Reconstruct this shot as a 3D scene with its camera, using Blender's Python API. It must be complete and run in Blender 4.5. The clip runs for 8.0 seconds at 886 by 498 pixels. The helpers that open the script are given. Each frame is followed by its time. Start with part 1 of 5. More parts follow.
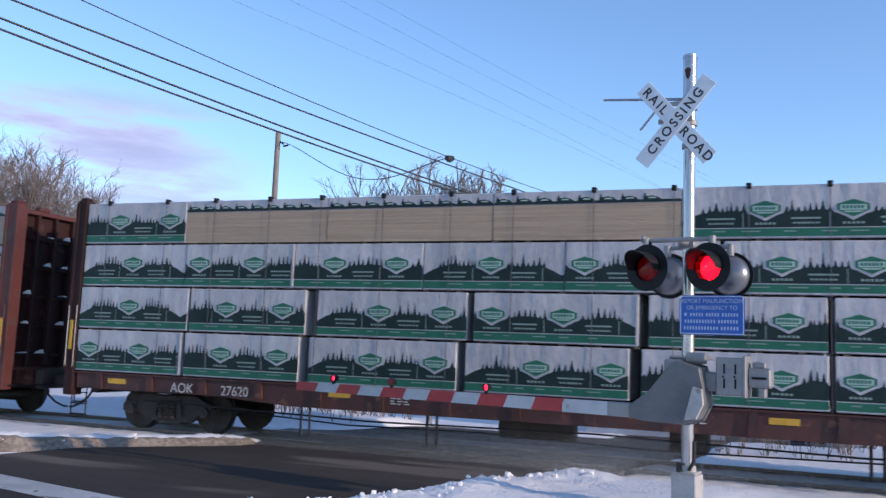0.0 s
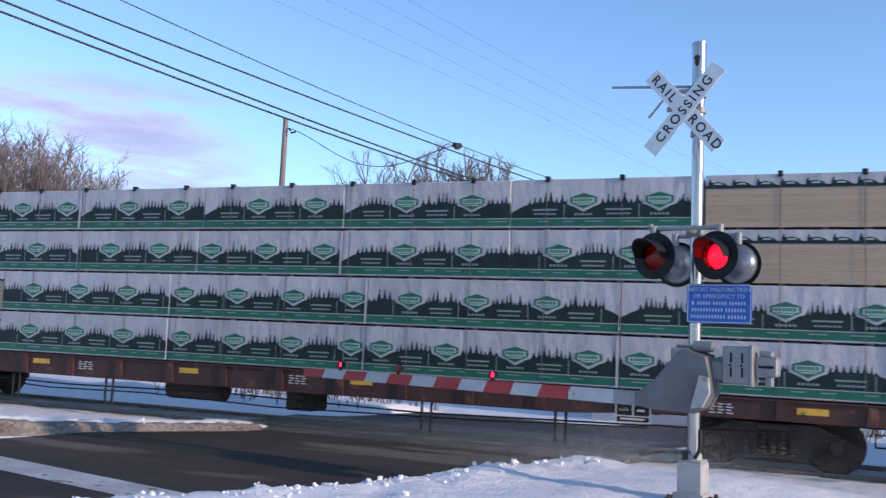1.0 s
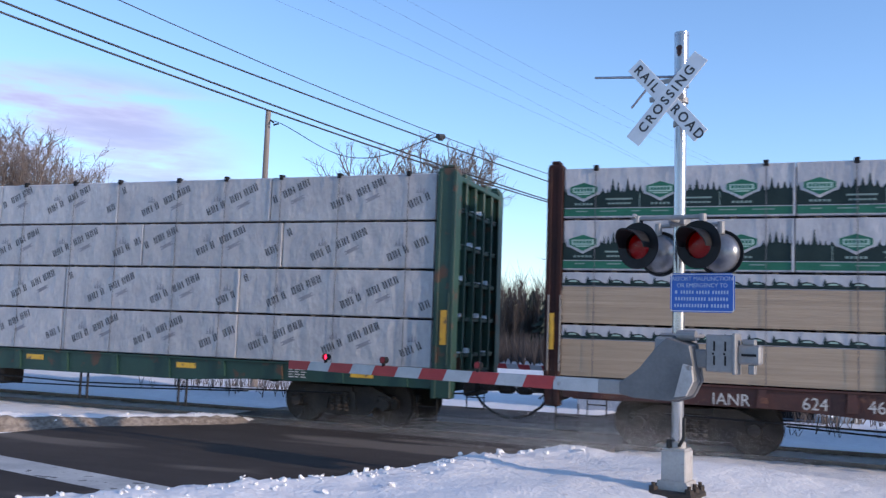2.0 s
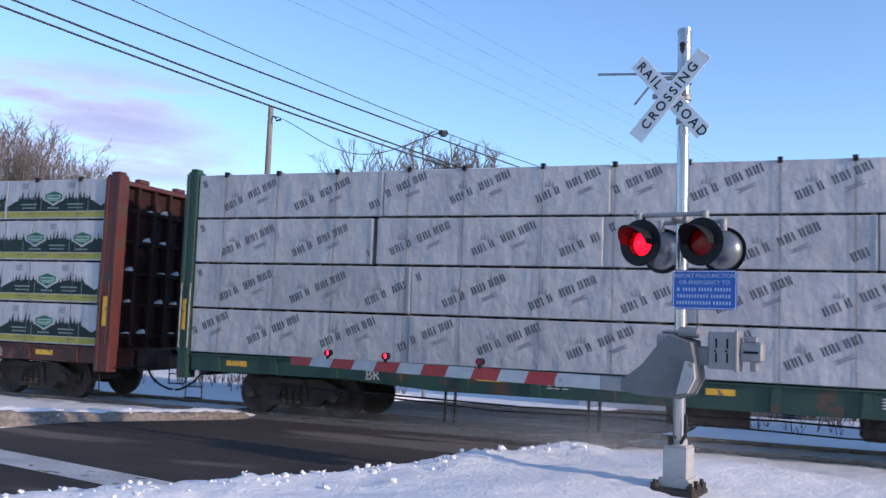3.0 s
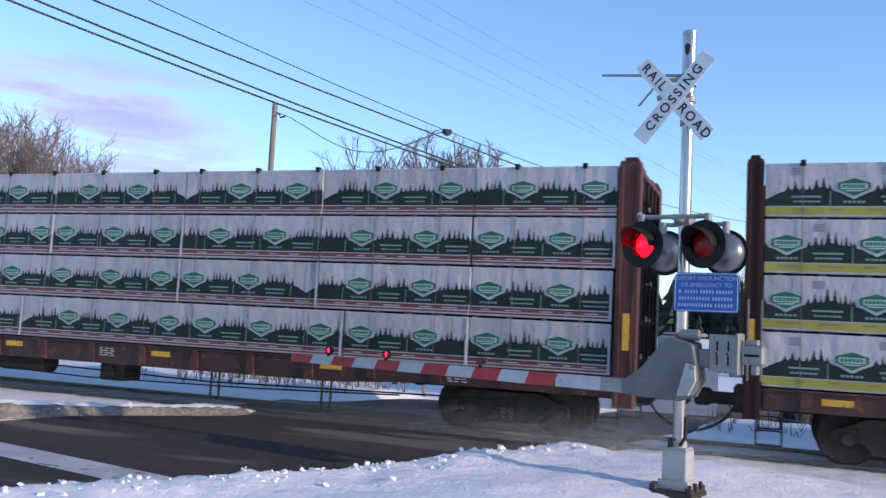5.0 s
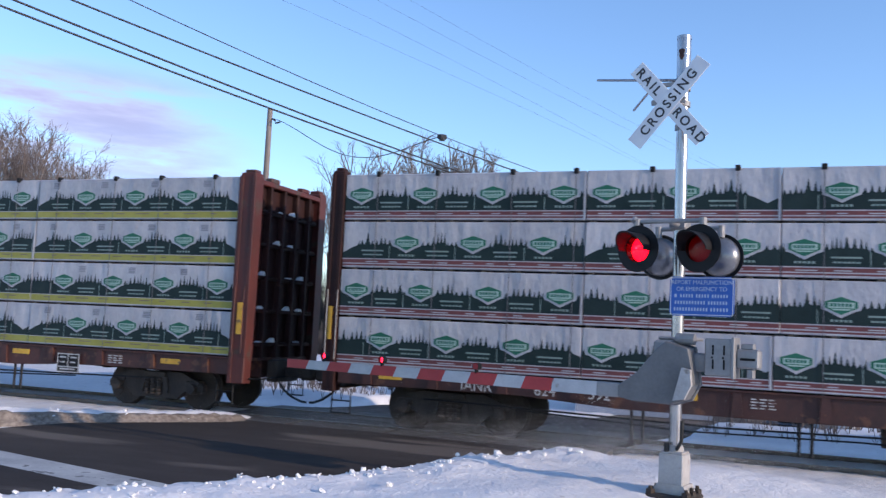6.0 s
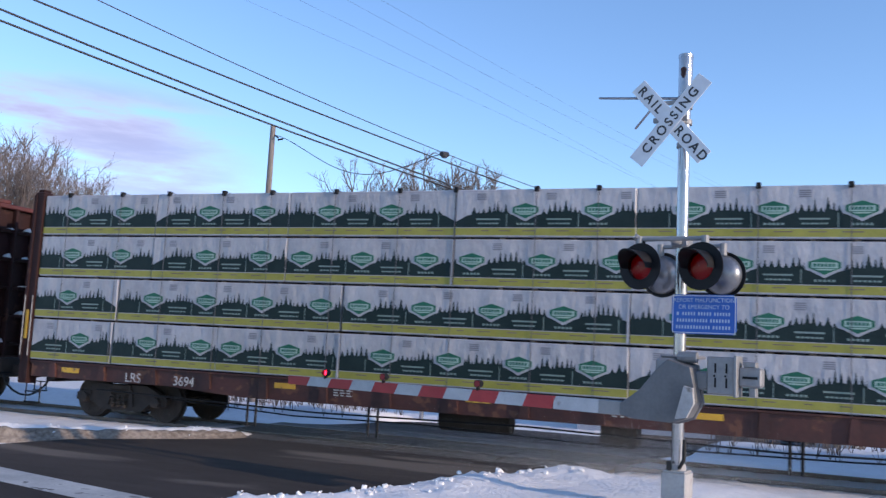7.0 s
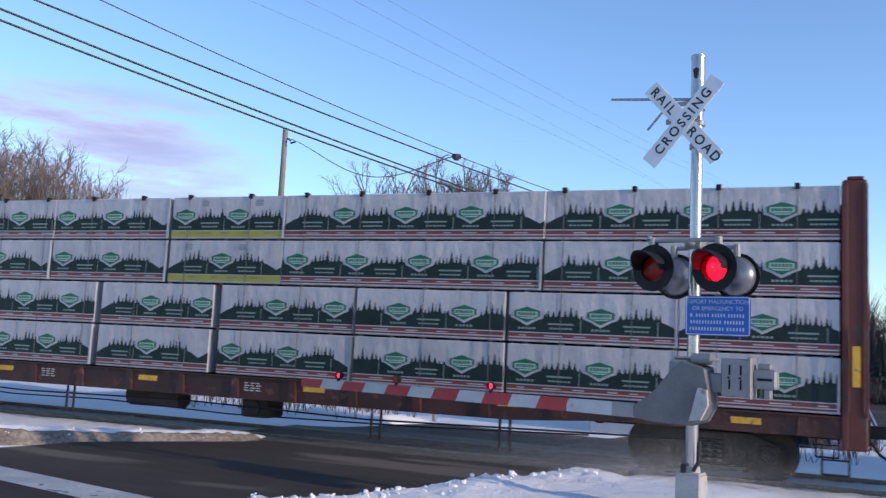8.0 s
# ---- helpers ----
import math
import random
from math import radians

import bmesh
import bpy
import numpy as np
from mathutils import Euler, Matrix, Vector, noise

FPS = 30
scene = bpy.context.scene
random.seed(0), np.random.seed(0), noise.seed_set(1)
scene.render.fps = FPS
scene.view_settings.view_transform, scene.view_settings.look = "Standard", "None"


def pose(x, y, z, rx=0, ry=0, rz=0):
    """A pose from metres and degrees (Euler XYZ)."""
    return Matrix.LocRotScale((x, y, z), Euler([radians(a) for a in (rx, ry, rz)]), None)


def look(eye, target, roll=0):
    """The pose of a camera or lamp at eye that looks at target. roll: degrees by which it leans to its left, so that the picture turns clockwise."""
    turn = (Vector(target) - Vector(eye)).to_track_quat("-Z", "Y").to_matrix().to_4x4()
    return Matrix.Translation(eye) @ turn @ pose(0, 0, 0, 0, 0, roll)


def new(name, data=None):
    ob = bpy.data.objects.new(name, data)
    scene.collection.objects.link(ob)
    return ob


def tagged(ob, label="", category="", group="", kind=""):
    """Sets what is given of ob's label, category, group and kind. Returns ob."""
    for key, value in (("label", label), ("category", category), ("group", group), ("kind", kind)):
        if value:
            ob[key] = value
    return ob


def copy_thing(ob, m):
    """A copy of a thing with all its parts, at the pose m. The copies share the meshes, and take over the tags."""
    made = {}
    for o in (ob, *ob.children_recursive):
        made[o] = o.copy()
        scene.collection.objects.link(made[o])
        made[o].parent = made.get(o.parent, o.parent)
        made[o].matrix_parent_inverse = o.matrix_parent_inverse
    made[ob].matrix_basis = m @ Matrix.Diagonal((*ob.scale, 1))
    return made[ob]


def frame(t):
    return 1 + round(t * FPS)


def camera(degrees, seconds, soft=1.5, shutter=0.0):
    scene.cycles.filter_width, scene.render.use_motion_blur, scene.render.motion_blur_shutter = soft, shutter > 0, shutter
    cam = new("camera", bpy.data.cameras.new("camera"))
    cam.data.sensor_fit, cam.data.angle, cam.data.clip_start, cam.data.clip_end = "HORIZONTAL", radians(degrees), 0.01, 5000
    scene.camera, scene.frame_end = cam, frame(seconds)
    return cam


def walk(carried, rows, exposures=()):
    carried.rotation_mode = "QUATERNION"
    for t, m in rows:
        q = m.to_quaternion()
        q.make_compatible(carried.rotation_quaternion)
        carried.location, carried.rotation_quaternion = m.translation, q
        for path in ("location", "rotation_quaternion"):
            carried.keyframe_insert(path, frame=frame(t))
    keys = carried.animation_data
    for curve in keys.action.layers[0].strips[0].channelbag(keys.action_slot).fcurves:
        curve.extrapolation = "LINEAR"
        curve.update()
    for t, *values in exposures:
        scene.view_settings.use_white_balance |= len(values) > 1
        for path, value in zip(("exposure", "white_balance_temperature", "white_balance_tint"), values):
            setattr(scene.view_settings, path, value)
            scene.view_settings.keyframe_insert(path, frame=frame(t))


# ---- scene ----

EYE = 1.84                      # eye above the rail head
cam = camera(53.27, 8.0, soft=1.4, shutter=0.06)
walk(cam, [
    (0.0, pose(0, 0, EYE, 96.475, -2.210, 20.667)),
    (0.5, pose(0, 0, EYE, 95.994, -2.502, 21.204)),
    (1.0, pose(0, 0, EYE, 95.633, -2.510, 21.099)),
    (1.5, pose(0, 0, EYE, 95.390, -1.920, 20.236)),
    (3.0, pose(0, 0, EYE, 94.869, -2.160, 20.257)),
    (3.5, pose(0, 0, EYE, 94.920, -2.404, 20.743)),
    (4.0, pose(0, 0, EYE, 94.806, -2.903, 20.660)),
    (5.5, pose(0, 0, EYE, 94.857, -2.800, 20.172)),
    (6.0, pose(0, 0, EYE, 95.140, -2.707, 20.066)),
    (6.5, pose(0, 0, EYE, 95.664, -3.145, 20.012)),
    (7.0, pose(0, 0, EYE, 96.234, -2.909, 20.170)),
    (7.5, pose(0, 0, EYE, 96.396, -2.814, 20.512)),
    (8.0, pose(0, 0, EYE, 96.341, -2.794, 20.991)),
], exposures=[(0.0, 0.83, 6050, 17), (1.5, 0.88, 6050, 17), (6.0, 0.89, 6050, 17), (7.0, 0.85, 6050, 17), (8.0, 0.81, 6050, 17)])

# ---- light ----
SUN_TO = Vector((0.95, -0.175, 0.265)).normalized()
world = bpy.data.worlds.new("winter_sky")
scene.world = world
world.use_nodes = True


def sky_nodes():
    nt = world.node_tree
    nt.nodes.clear()
    out = nt.nodes.new("ShaderNodeOutputWorld")
    back = nt.nodes.new("ShaderNodeBackground")
    sky = nt.nodes.new("ShaderNodeTexSky")
    sky.sky_type = "NISHITA"
    sky.sun_disc = False
    sky.sun_elevation = math.asin(SUN_TO.z)
    sky.sun_rotation = math.atan2(SUN_TO.x, SUN_TO.y)
    sky.altitude, sky.air_density, sky.dust_density, sky.ozone_density = 50, 1.0, 0.15, 3.2
    back.inputs["Strength"].default_value = SKY
    tc = nt.nodes.new("ShaderNodeTexCoord")
    # clouds: soft streaks low over the horizon
    sep = nt.nodes.new("ShaderNodeSeparateXYZ")
    nt.links.new(tc.outputs["Generated"], sep.inputs[0])
    mp = nt.nodes.new("ShaderNodeMapping")
    mp.inputs["Scale"].default_value = (2.6, 2.6, 15.0)
    mp.inputs["Location"].default_value = (1.3, 0.7, 0.2)
    nt.links.new(tc.outputs["Generated"], mp.inputs["Vector"])
    nz = nt.nodes.new("ShaderNodeTexNoise")
    nz.inputs["Scale"].default_value, nz.inputs["Detail"].default_value, nz.inputs["Roughness"].default_value = 2.0, 7, 0.56
    nt.links.new(mp.outputs[0], nz.inputs["Vector"])

    def curve(value, stops):
        r = nt.nodes.new("ShaderNodeValToRGB")
        r.color_ramp.interpolation = "EASE"
        el = r.color_ramp.elements
        while len(el) < len(stops):
            el.new(0.5)
        for e, (pos, v) in zip(el, stops):
            e.position, e.color = pos, (v, v, v, 1)
        nt.links.new(value, r.inputs[0])
        return r.outputs[0]

    def times(a, b):
        m = nt.nodes.new("ShaderNodeMath")
        m.operation = "MULTIPLY"
        nt.links.new(a, m.inputs[0])
        nt.links.new(b, m.inputs[1])
        return m.outputs[0]

    band = curve(sep.outputs["Z"], [(0.115, 0.0), (0.155, 0.8), (0.225, 1.0), (0.27, 0.0)])
    west = nt.nodes.new("ShaderNodeVectorMath")
    west.operation = "DOT_PRODUCT"
    west.inputs[1].default_value = (-0.80, 0.60, 0.0)
    nt.links.new(tc.outputs["Generated"], west.inputs[0])
    side = curve(west.outputs["Value"], [(0.912, 0.0), (0.956, 1.0)])
    amount = times(times(curve(nz.outputs["Fac"], [(0.36, 0.0), (0.56, 1.0)]), band), side)
    mix = nt.nodes.new("ShaderNodeMix")
    mix.data_type = "RGBA"
    nt.links.new(amount, mix.inputs["Factor"])
    nt.links.new(sky.outputs[0], mix.inputs["A"])
    tone = nt.nodes.new("ShaderNodeMix")
    tone.data_type = "RGBA"
    nt.links.new(curve(nz.outputs["Fac"], [(0.46, 0.0), (0.66, 1.0)]), tone.inputs["Factor"])
    tone.inputs["A"].default_value, tone.inputs["B"].default_value = CLOUD_LIT, CLOUD_SHADE
    nt.links.new(tone.outputs["Result"], mix.inputs["B"])
    nt.links.new(mix.outputs["Result"], back.inputs["Color"])
    nt.links.new(back.outputs[0], out.inputs["Surface"])


SKY = 0.143
CLOUD_LIT, CLOUD_SHADE = (2.50, 2.62, 3.55, 1), (1.95, 2.08, 3.05, 1)
sky_nodes()
sun = new("sun", bpy.data.lights.new("sun", "SUN"))
sun.data.energy, sun.data.angle, sun.data.color = 2.25, radians(0.6), (1.0, 0.80, 0.58)
sun.matrix_world = look((0, 0, 30), Vector((0, 0, 30)) - SUN_TO)


# ---- materials ----
def surface(name, a, b, scale=4.0, rough=0.6, metal=0.0, bump=0.0, bump_scale=30.0, stretch=(1, 1, 1), fine=0.3, spread=0.0, spots=None, depth=0.02, shine=0.5):
    """Two colours mixed by coarse and fine noise; spread varies brightness per object; spots: (colour, scale, threshold)."""
    m = bpy.data.materials.new(name)
    m.use_nodes = True
    nt = m.node_tree
    p = nt.nodes["Principled BSDF"]
    tc, mp = nt.nodes.new("ShaderNodeTexCoord"), nt.nodes.new("ShaderNodeMapping")
    mp.inputs["Scale"].default_value = stretch
    nt.links.new(tc.outputs["Object"], mp.inputs["Vector"])
    info = nt.nodes.new("ShaderNodeObjectInfo")
    shift = nt.nodes.new("ShaderNodeVectorMath")
    shift.operation = "SCALE"
    shift.inputs[0].default_value = (37, 19, 11)
    nt.links.new(info.outputs["Random"], shift.inputs["Scale"])
    nt.links.new(shift.outputs[0], mp.inputs["Location"])

    def noisy(s, detail):
        n = nt.nodes.new("ShaderNodeTexNoise")
        n.inputs["Scale"].default_value, n.inputs["Detail"].default_value = s, detail
        nt.links.new(mp.outputs[0], n.inputs["Vector"])
        return n.outputs["Fac"]

    coarse, small = noisy(scale, 5), noisy(scale * 9, 3)
    add = nt.nodes.new("ShaderNodeMix")
    add.inputs["Factor"].default_value = fine
    nt.links.new(coarse, add.inputs["A"])
    nt.links.new(small, add.inputs["B"])
    ramp = nt.nodes.new("ShaderNodeValToRGB")
    ramp.color_ramp.elements[0].position, ramp.color_ramp.elements[1].position = 0.34, 0.66
    ramp.color_ramp.elements[0].color, ramp.color_ramp.elements[1].color = (*a, 1), (*b, 1)
    nt.links.new(add.outputs["Result"], ramp.inputs[0])
    col = ramp.outputs[0]
    if spots:
        n = noisy(spots[1], 6)
        r = nt.nodes.new("ShaderNodeValToRGB")
        r.color_ramp.elements[0].position, r.color_ramp.elements[1].position = spots[2], spots[2] + 0.06
        nt.links.new(n, r.inputs[0])
        mx = nt.nodes.new("ShaderNodeMix")
        mx.data_type = "RGBA"
        nt.links.new(r.outputs[0], mx.inputs["Factor"])
        nt.links.new(col, mx.inputs["A"])
        mx.inputs["B"].default_value = (*spots[0], 1)
        col = mx.outputs["Result"]
    if spread:
        hsv = nt.nodes.new("ShaderNodeHueSaturation")
        ma = nt.nodes.new("ShaderNodeMapRange")
        ma.inputs["To Min"].default_value, ma.inputs["To Max"].default_value = 1 - spread, 1 + spread
        nt.links.new(info.outputs["Random"], ma.inputs["Value"])
        nt.links.new(ma.outputs[0], hsv.inputs["Value"])
        nt.links.new(col, hsv.inputs["Color"])
        col = hsv.outputs[0]
    nt.links.new(col, p.inputs["Base Color"])
    p.inputs["Roughness"].default_value, p.inputs["Metallic"].default_value = rough, metal
    p.inputs["Specular IOR Level"].default_value = shine
    if bump:
        bp = nt.nodes.new("ShaderNodeBump")
        bp.inputs["Strength"].default_value, bp.inputs["Distance"].default_value = bump, depth
        nt.links.new(noisy(bump_scale, 6), bp.inputs["Height"])
        nt.links.new(bp.outputs[0], p.inputs["Normal"])
    return m


def glow(name, colour, strength):
    m = bpy.data.materials.new(name)
    m.use_nodes = True
    p = m.node_tree.nodes["Principled BSDF"]
    p.inputs["Base Color"].default_value = (*colour, 1)
    p.inputs["Emission Color"].default_value = (*colour, 1)
    p.inputs["Emission Strength"].default_value = strength
    return m


def clear(name, colour, gloss=0.1, rough=0.1):
    """Coloured see-through lens or pane with a glossy skin."""
    m = bpy.data.materials.new(name)
    m.use_nodes = True
    nt = m.node_tree
    nt.nodes.clear()
    out, tr, gl, mx = (nt.nodes.new("ShaderNode" + k) for k in ("OutputMaterial", "BsdfTransparent", "BsdfGlossy", "MixShader"))
    tr.inputs[0].default_value = (*colour, 1)
    gl.inputs["Roughness"].default_value = rough
    mx.inputs[0].default_value = gloss
    nt.links.new(tr.outputs[0], mx.inputs[1])
    nt.links.new(gl.outputs[0], mx.inputs[2])
    nt.links.new(mx.outputs[0], out.inputs[0])
    return m


M = dict(
    snow=surface("snow", (0.69, 0.675, 0.68), (0.79, 0.775, 0.775), 0.6, 0.8, bump=0.75, bump_scale=17.0, fine=0.55, depth=0.022, spots=((0.56, 0.54, 0.53), 9.0, 0.66)),
    snow_rough=surface("ploughed_snow", (0.62, 0.605, 0.60), (0.80, 0.785, 0.78), 2.0, 0.85, bump=0.9, bump_scale=12.0, fine=0.5),
    snow_dirty=surface("dirty_snow", (0.10, 0.073, 0.055), (0.33, 0.275, 0.225), 1.6, 0.85, bump=1.0, bump_scale=9.0, fine=0.55),
    asphalt=surface("asphalt", (0.034, 0.027, 0.0245), (0.066, 0.054, 0.047), 0.45, 0.8, bump=0.5, bump_scale=60.0, stretch=(0.28, 1.25, 1), fine=0.35,
                    spots=((0.145, 0.120, 0.10), 0.42, 0.56), shine=0.2),
    line=surface("road_paint", (0.34, 0.34, 0.34), (0.52, 0.52, 0.50), 2.5, 0.7, bump=0.3, spots=((0.12, 0.12, 0.12), 5.0, 0.62)),
    wrap=surface("white_lumber_wrap", (0.30, 0.30, 0.33), (0.42, 0.415, 0.44), 1.4, 0.40, bump=0.85, bump_scale=2.4, stretch=(1.9, 1, 0.8), fine=0.35, spread=0.07, depth=0.05),
    wrap2=surface("plain_white_wrap", (0.29, 0.29, 0.315), (0.40, 0.395, 0.415), 1.2, 0.40, bump=0.9, bump_scale=2.4, stretch=(1.7, 1, 0.9), fine=0.35, spread=0.06, depth=0.055),
    trees_ink=surface("dark_green_ink", (0.007, 0.017, 0.018), (0.015, 0.029, 0.029), 3.0, 0.5, bump=0.5, bump_scale=2.4, shine=0.2, depth=0.03),
    green_ink=surface("green_ink", (0.010, 0.090, 0.058), (0.018, 0.125, 0.078), 3.0, 0.5, bump=0.5, bump_scale=2.4, shine=0.3, depth=0.03),
    pale_ink=surface("pale_green_ink", (0.24, 0.36, 0.31), (0.32, 0.44, 0.38), 3.0, 0.45),
    halo_ink=surface("pale_mint_ink", (0.27, 0.37, 0.33), (0.34, 0.43, 0.39), 3.0, 0.45),
    yellow_ink=surface("yellow_green_ink", (0.23, 0.215, 0.025), (0.31, 0.29, 0.05), 2.0, 0.45, bump=0.5, bump_scale=3.0),
    maroon_ink=surface("maroon_ink", (0.10, 0.022, 0.025), (0.15, 0.035, 0.035), 3.0, 0.45),
    text_ink=surface("dim_green_ink", (0.13, 0.19, 0.175), (0.19, 0.26, 0.24), 3.0, 0.5),
    grey_ink=surface("grey_ink", (0.17, 0.17, 0.20), (0.24, 0.24, 0.27), 3.0, 0.5),
    black_ink=surface("black_ink", (0.014, 0.014, 0.018), (0.032, 0.032, 0.038), 6.0, 0.5),
    lumber=surface("sawn_lumber", (0.29, 0.215, 0.15), (0.40, 0.31, 0.225), 1.0, 0.7, bump=0.3, bump_scale=12.0, stretch=(0.4, 1, 9.0), fine=0.35, spread=0.05),
    dunnage=surface("dunnage_wood", (0.13, 0.10, 0.075), (0.20, 0.155, 0.115), 2.0, 0.8),
    strap=surface("dark_strap", (0.07, 0.07, 0.08), (0.13, 0.13, 0.14), 6.0, 0.5),
    red_paint=surface("oxide_red_paint", (0.055, 0.011, 0.009), (0.095, 0.018, 0.013), 1.1, 0.6, bump=0.25, bump_scale=8.0, spots=((0.055, 0.030, 0.022), 2.2, 0.58), spread=0.12),
    brown_paint=surface("rusted_brown_paint", (0.030, 0.011, 0.010), (0.072, 0.021, 0.016), 1.3, 0.65, bump=0.35, bump_scale=9.0, spots=((0.11, 0.042, 0.023), 4.5, 0.59), spread=0.22),
    green_paint=surface("green_car_paint", (0.007, 0.034, 0.026), (0.014, 0.052, 0.038), 1.1, 0.55, bump=0.25, bump_scale=8.0, spots=((0.07, 0.035, 0.02), 2.6, 0.60)),
    bogie=surface("grimy_cast_steel", (0.018, 0.014, 0.012), (0.05, 0.036, 0.028), 3.0, 0.8, bump=0.5, bump_scale=14.0),
    steel=surface("rail_steel", (0.10, 0.08, 0.07), (0.18, 0.15, 0.13), 3.0, 0.45, metal=0.5),
    galv=surface("galvanised_steel", (0.34, 0.34, 0.36), (0.43, 0.43, 0.45), 5.0, 0.24, metal=0.8, bump=0.06, bump_scale=40.0),
    alu=surface("silver_painted_metal", (0.20, 0.20, 0.205), (0.28, 0.275, 0.275), 3.0, 0.5, metal=0.2, bump=0.15, bump_scale=25.0, spots=((0.30, 0.29, 0.28), 4.0, 0.68)),
    black=surface("black_enamel", (0.006, 0.006, 0.007), (0.013, 0.013, 0.015), 5.0, 0.55, shine=0.2),
    # maroon with the shade on end walls and rear posts put into the colour
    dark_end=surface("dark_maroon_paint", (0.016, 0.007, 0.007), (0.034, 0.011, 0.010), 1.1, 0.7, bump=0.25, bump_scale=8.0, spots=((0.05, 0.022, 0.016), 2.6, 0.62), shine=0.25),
    lamp_back=surface("lamp_back_metal", (0.16, 0.165, 0.18), (0.23, 0.235, 0.25), 4.0, 0.28, metal=0.6),
    notice_ink=surface("pale_blue_lettering", (0.34, 0.42, 0.58), (0.42, 0.50, 0.64), 6.0, 0.5),
    sleeve_grey=surface("dull_galvanised_sheet", (0.10, 0.102, 0.108), (0.15, 0.15, 0.155), 3.0, 0.55, metal=0.2, bump=0.15, bump_scale=25.0, spots=((0.19, 0.185, 0.18), 4.0, 0.70)),
    # white sheeting darkened for the gate arm's shade, plus spots of dirt
    dirty_white=surface("dusty_white_sheeting", (0.36, 0.36, 0.375), (0.46, 0.46, 0.47), 6.0, 0.5, spots=((0.28, 0.26, 0.24), 5.0, 0.66)),
    white=surface("white_sheeting", (0.58, 0.59, 0.62), (0.68, 0.69, 0.71), 6.0, 0.4),
    letter=surface("black_lettering", (0.02, 0.02, 0.025), (0.035, 0.035, 0.04), 6.0, 0.5),
    blue=surface("blue_sheeting", (0.012, 0.085, 0.38), (0.018, 0.11, 0.45), 5.0, 0.4),
    mark=surface("white_stencil", (0.36, 0.35, 0.34), (0.52, 0.51, 0.50), 9.0, 0.6, spots=((0.12, 0.06, 0.05), 12.0, 0.62)),
    yellow=surface("yellow_reflector", (0.50, 0.27, 0.02), (0.62, 0.36, 0.03), 6.0, 0.45, spots=((0.16, 0.10, 0.04), 9.0, 0.60), spread=0.1),
    red_stripe=surface("red_sheeting", (0.30, 0.018, 0.025), (0.40, 0.03, 0.035), 5.0, 0.4),
    bark=surface("bare_twigs", (0.10, 0.082, 0.074), (0.19, 0.155, 0.14), 3.0, 0.9),
    bark_far=surface("bare_wood", (0.042, 0.035, 0.034), (0.078, 0.066, 0.062), 1.0, 0.9),
    needles=surface("dark_conifer", (0.012, 0.022, 0.018), (0.035, 0.048, 0.035), 1.2, 0.85, fine=0.5),
    pole_wood=surface("weathered_pole", (0.14, 0.12, 0.11), (0.24, 0.21, 0.19), 2.0, 0.85, stretch=(1, 1, 0.2), bump=0.3),
    cable=surface("cable", (0.012, 0.012, 0.014), (0.03, 0.03, 0.034), 3.0, 0.6),
    concrete=surface("crossing_panel", (0.045, 0.042, 0.041), (0.08, 0.073, 0.07), 1.4, 0.8, bump=0.4, bump_scale=30.0),
    cladding=surface("pale_cladding", (0.20, 0.25, 0.33), (0.27, 0.32, 0.40), 1.5, 0.6),
    roof=surface("grey_shingle", (0.14, 0.14, 0.15), (0.22, 0.22, 0.23), 2.0, 0.8),
    car_paint=surface("blue_grey_car_paint", (0.09, 0.14, 0.21), (0.13, 0.19, 0.27), 2.0, 0.3, metal=0.2),
    dark_glass=surface("dark_glass", (0.02, 0.025, 0.03), (0.03, 0.035, 0.04), 2.0, 0.06),
    rubber=surface("rubber", (0.012, 0.012, 0.012), (0.025, 0.025, 0.025), 5.0, 0.8),
    snow_dust=surface("snow_dust", (0.80, 0.80, 0.83), (0.88, 0.88, 0.90), 3.0, 0.9),
    cast_grey=surface("dusty_cast_metal", (0.30, 0.29, 0.285), (0.42, 0.405, 0.395), 4.0, 0.6, bump=0.25, bump_scale=18.0, spots=((0.20, 0.175, 0.155), 6.0, 0.62)),
    lamp_on=glow("lit_red_lamp", (1.0, 0.012, 0.035), 5.0),
    lens=clear("red_lens", (0.95, 0.08, 0.12), 0.025, 0.2),
    shutter=surface("dark_red_shutter", (0.20, 0.007, 0.012), (0.26, 0.010, 0.016), 6.0, 0.5),
)


# ---- mesh helpers ----
def part(name, bm, material, parent=None, label="", smooth=False, weld=False):
    if weld:
        bmesh.ops.remove_doubles(bm, verts=bm.verts[:], dist=0.0004)
    me = bpy.data.meshes.new(name)
    bm.to_mesh(me)
    bm.free()
    mats = material if isinstance(material, (list, tuple)) else [material]
    for k in mats:
        me.materials.append(M[k])
    if smooth:
        for p in me.polygons:
            p.use_smooth = True
    ob = new(name, me)
    ob.parent = parent
    return tagged(ob, label)


def again(ob, parent, m=None, name=None):
    """Another object on the same mesh."""
    o = new(name or ob.name.split(".")[0], ob.data)
    o.parent = parent
    if m is not None:
        o.matrix_basis = m
    return o


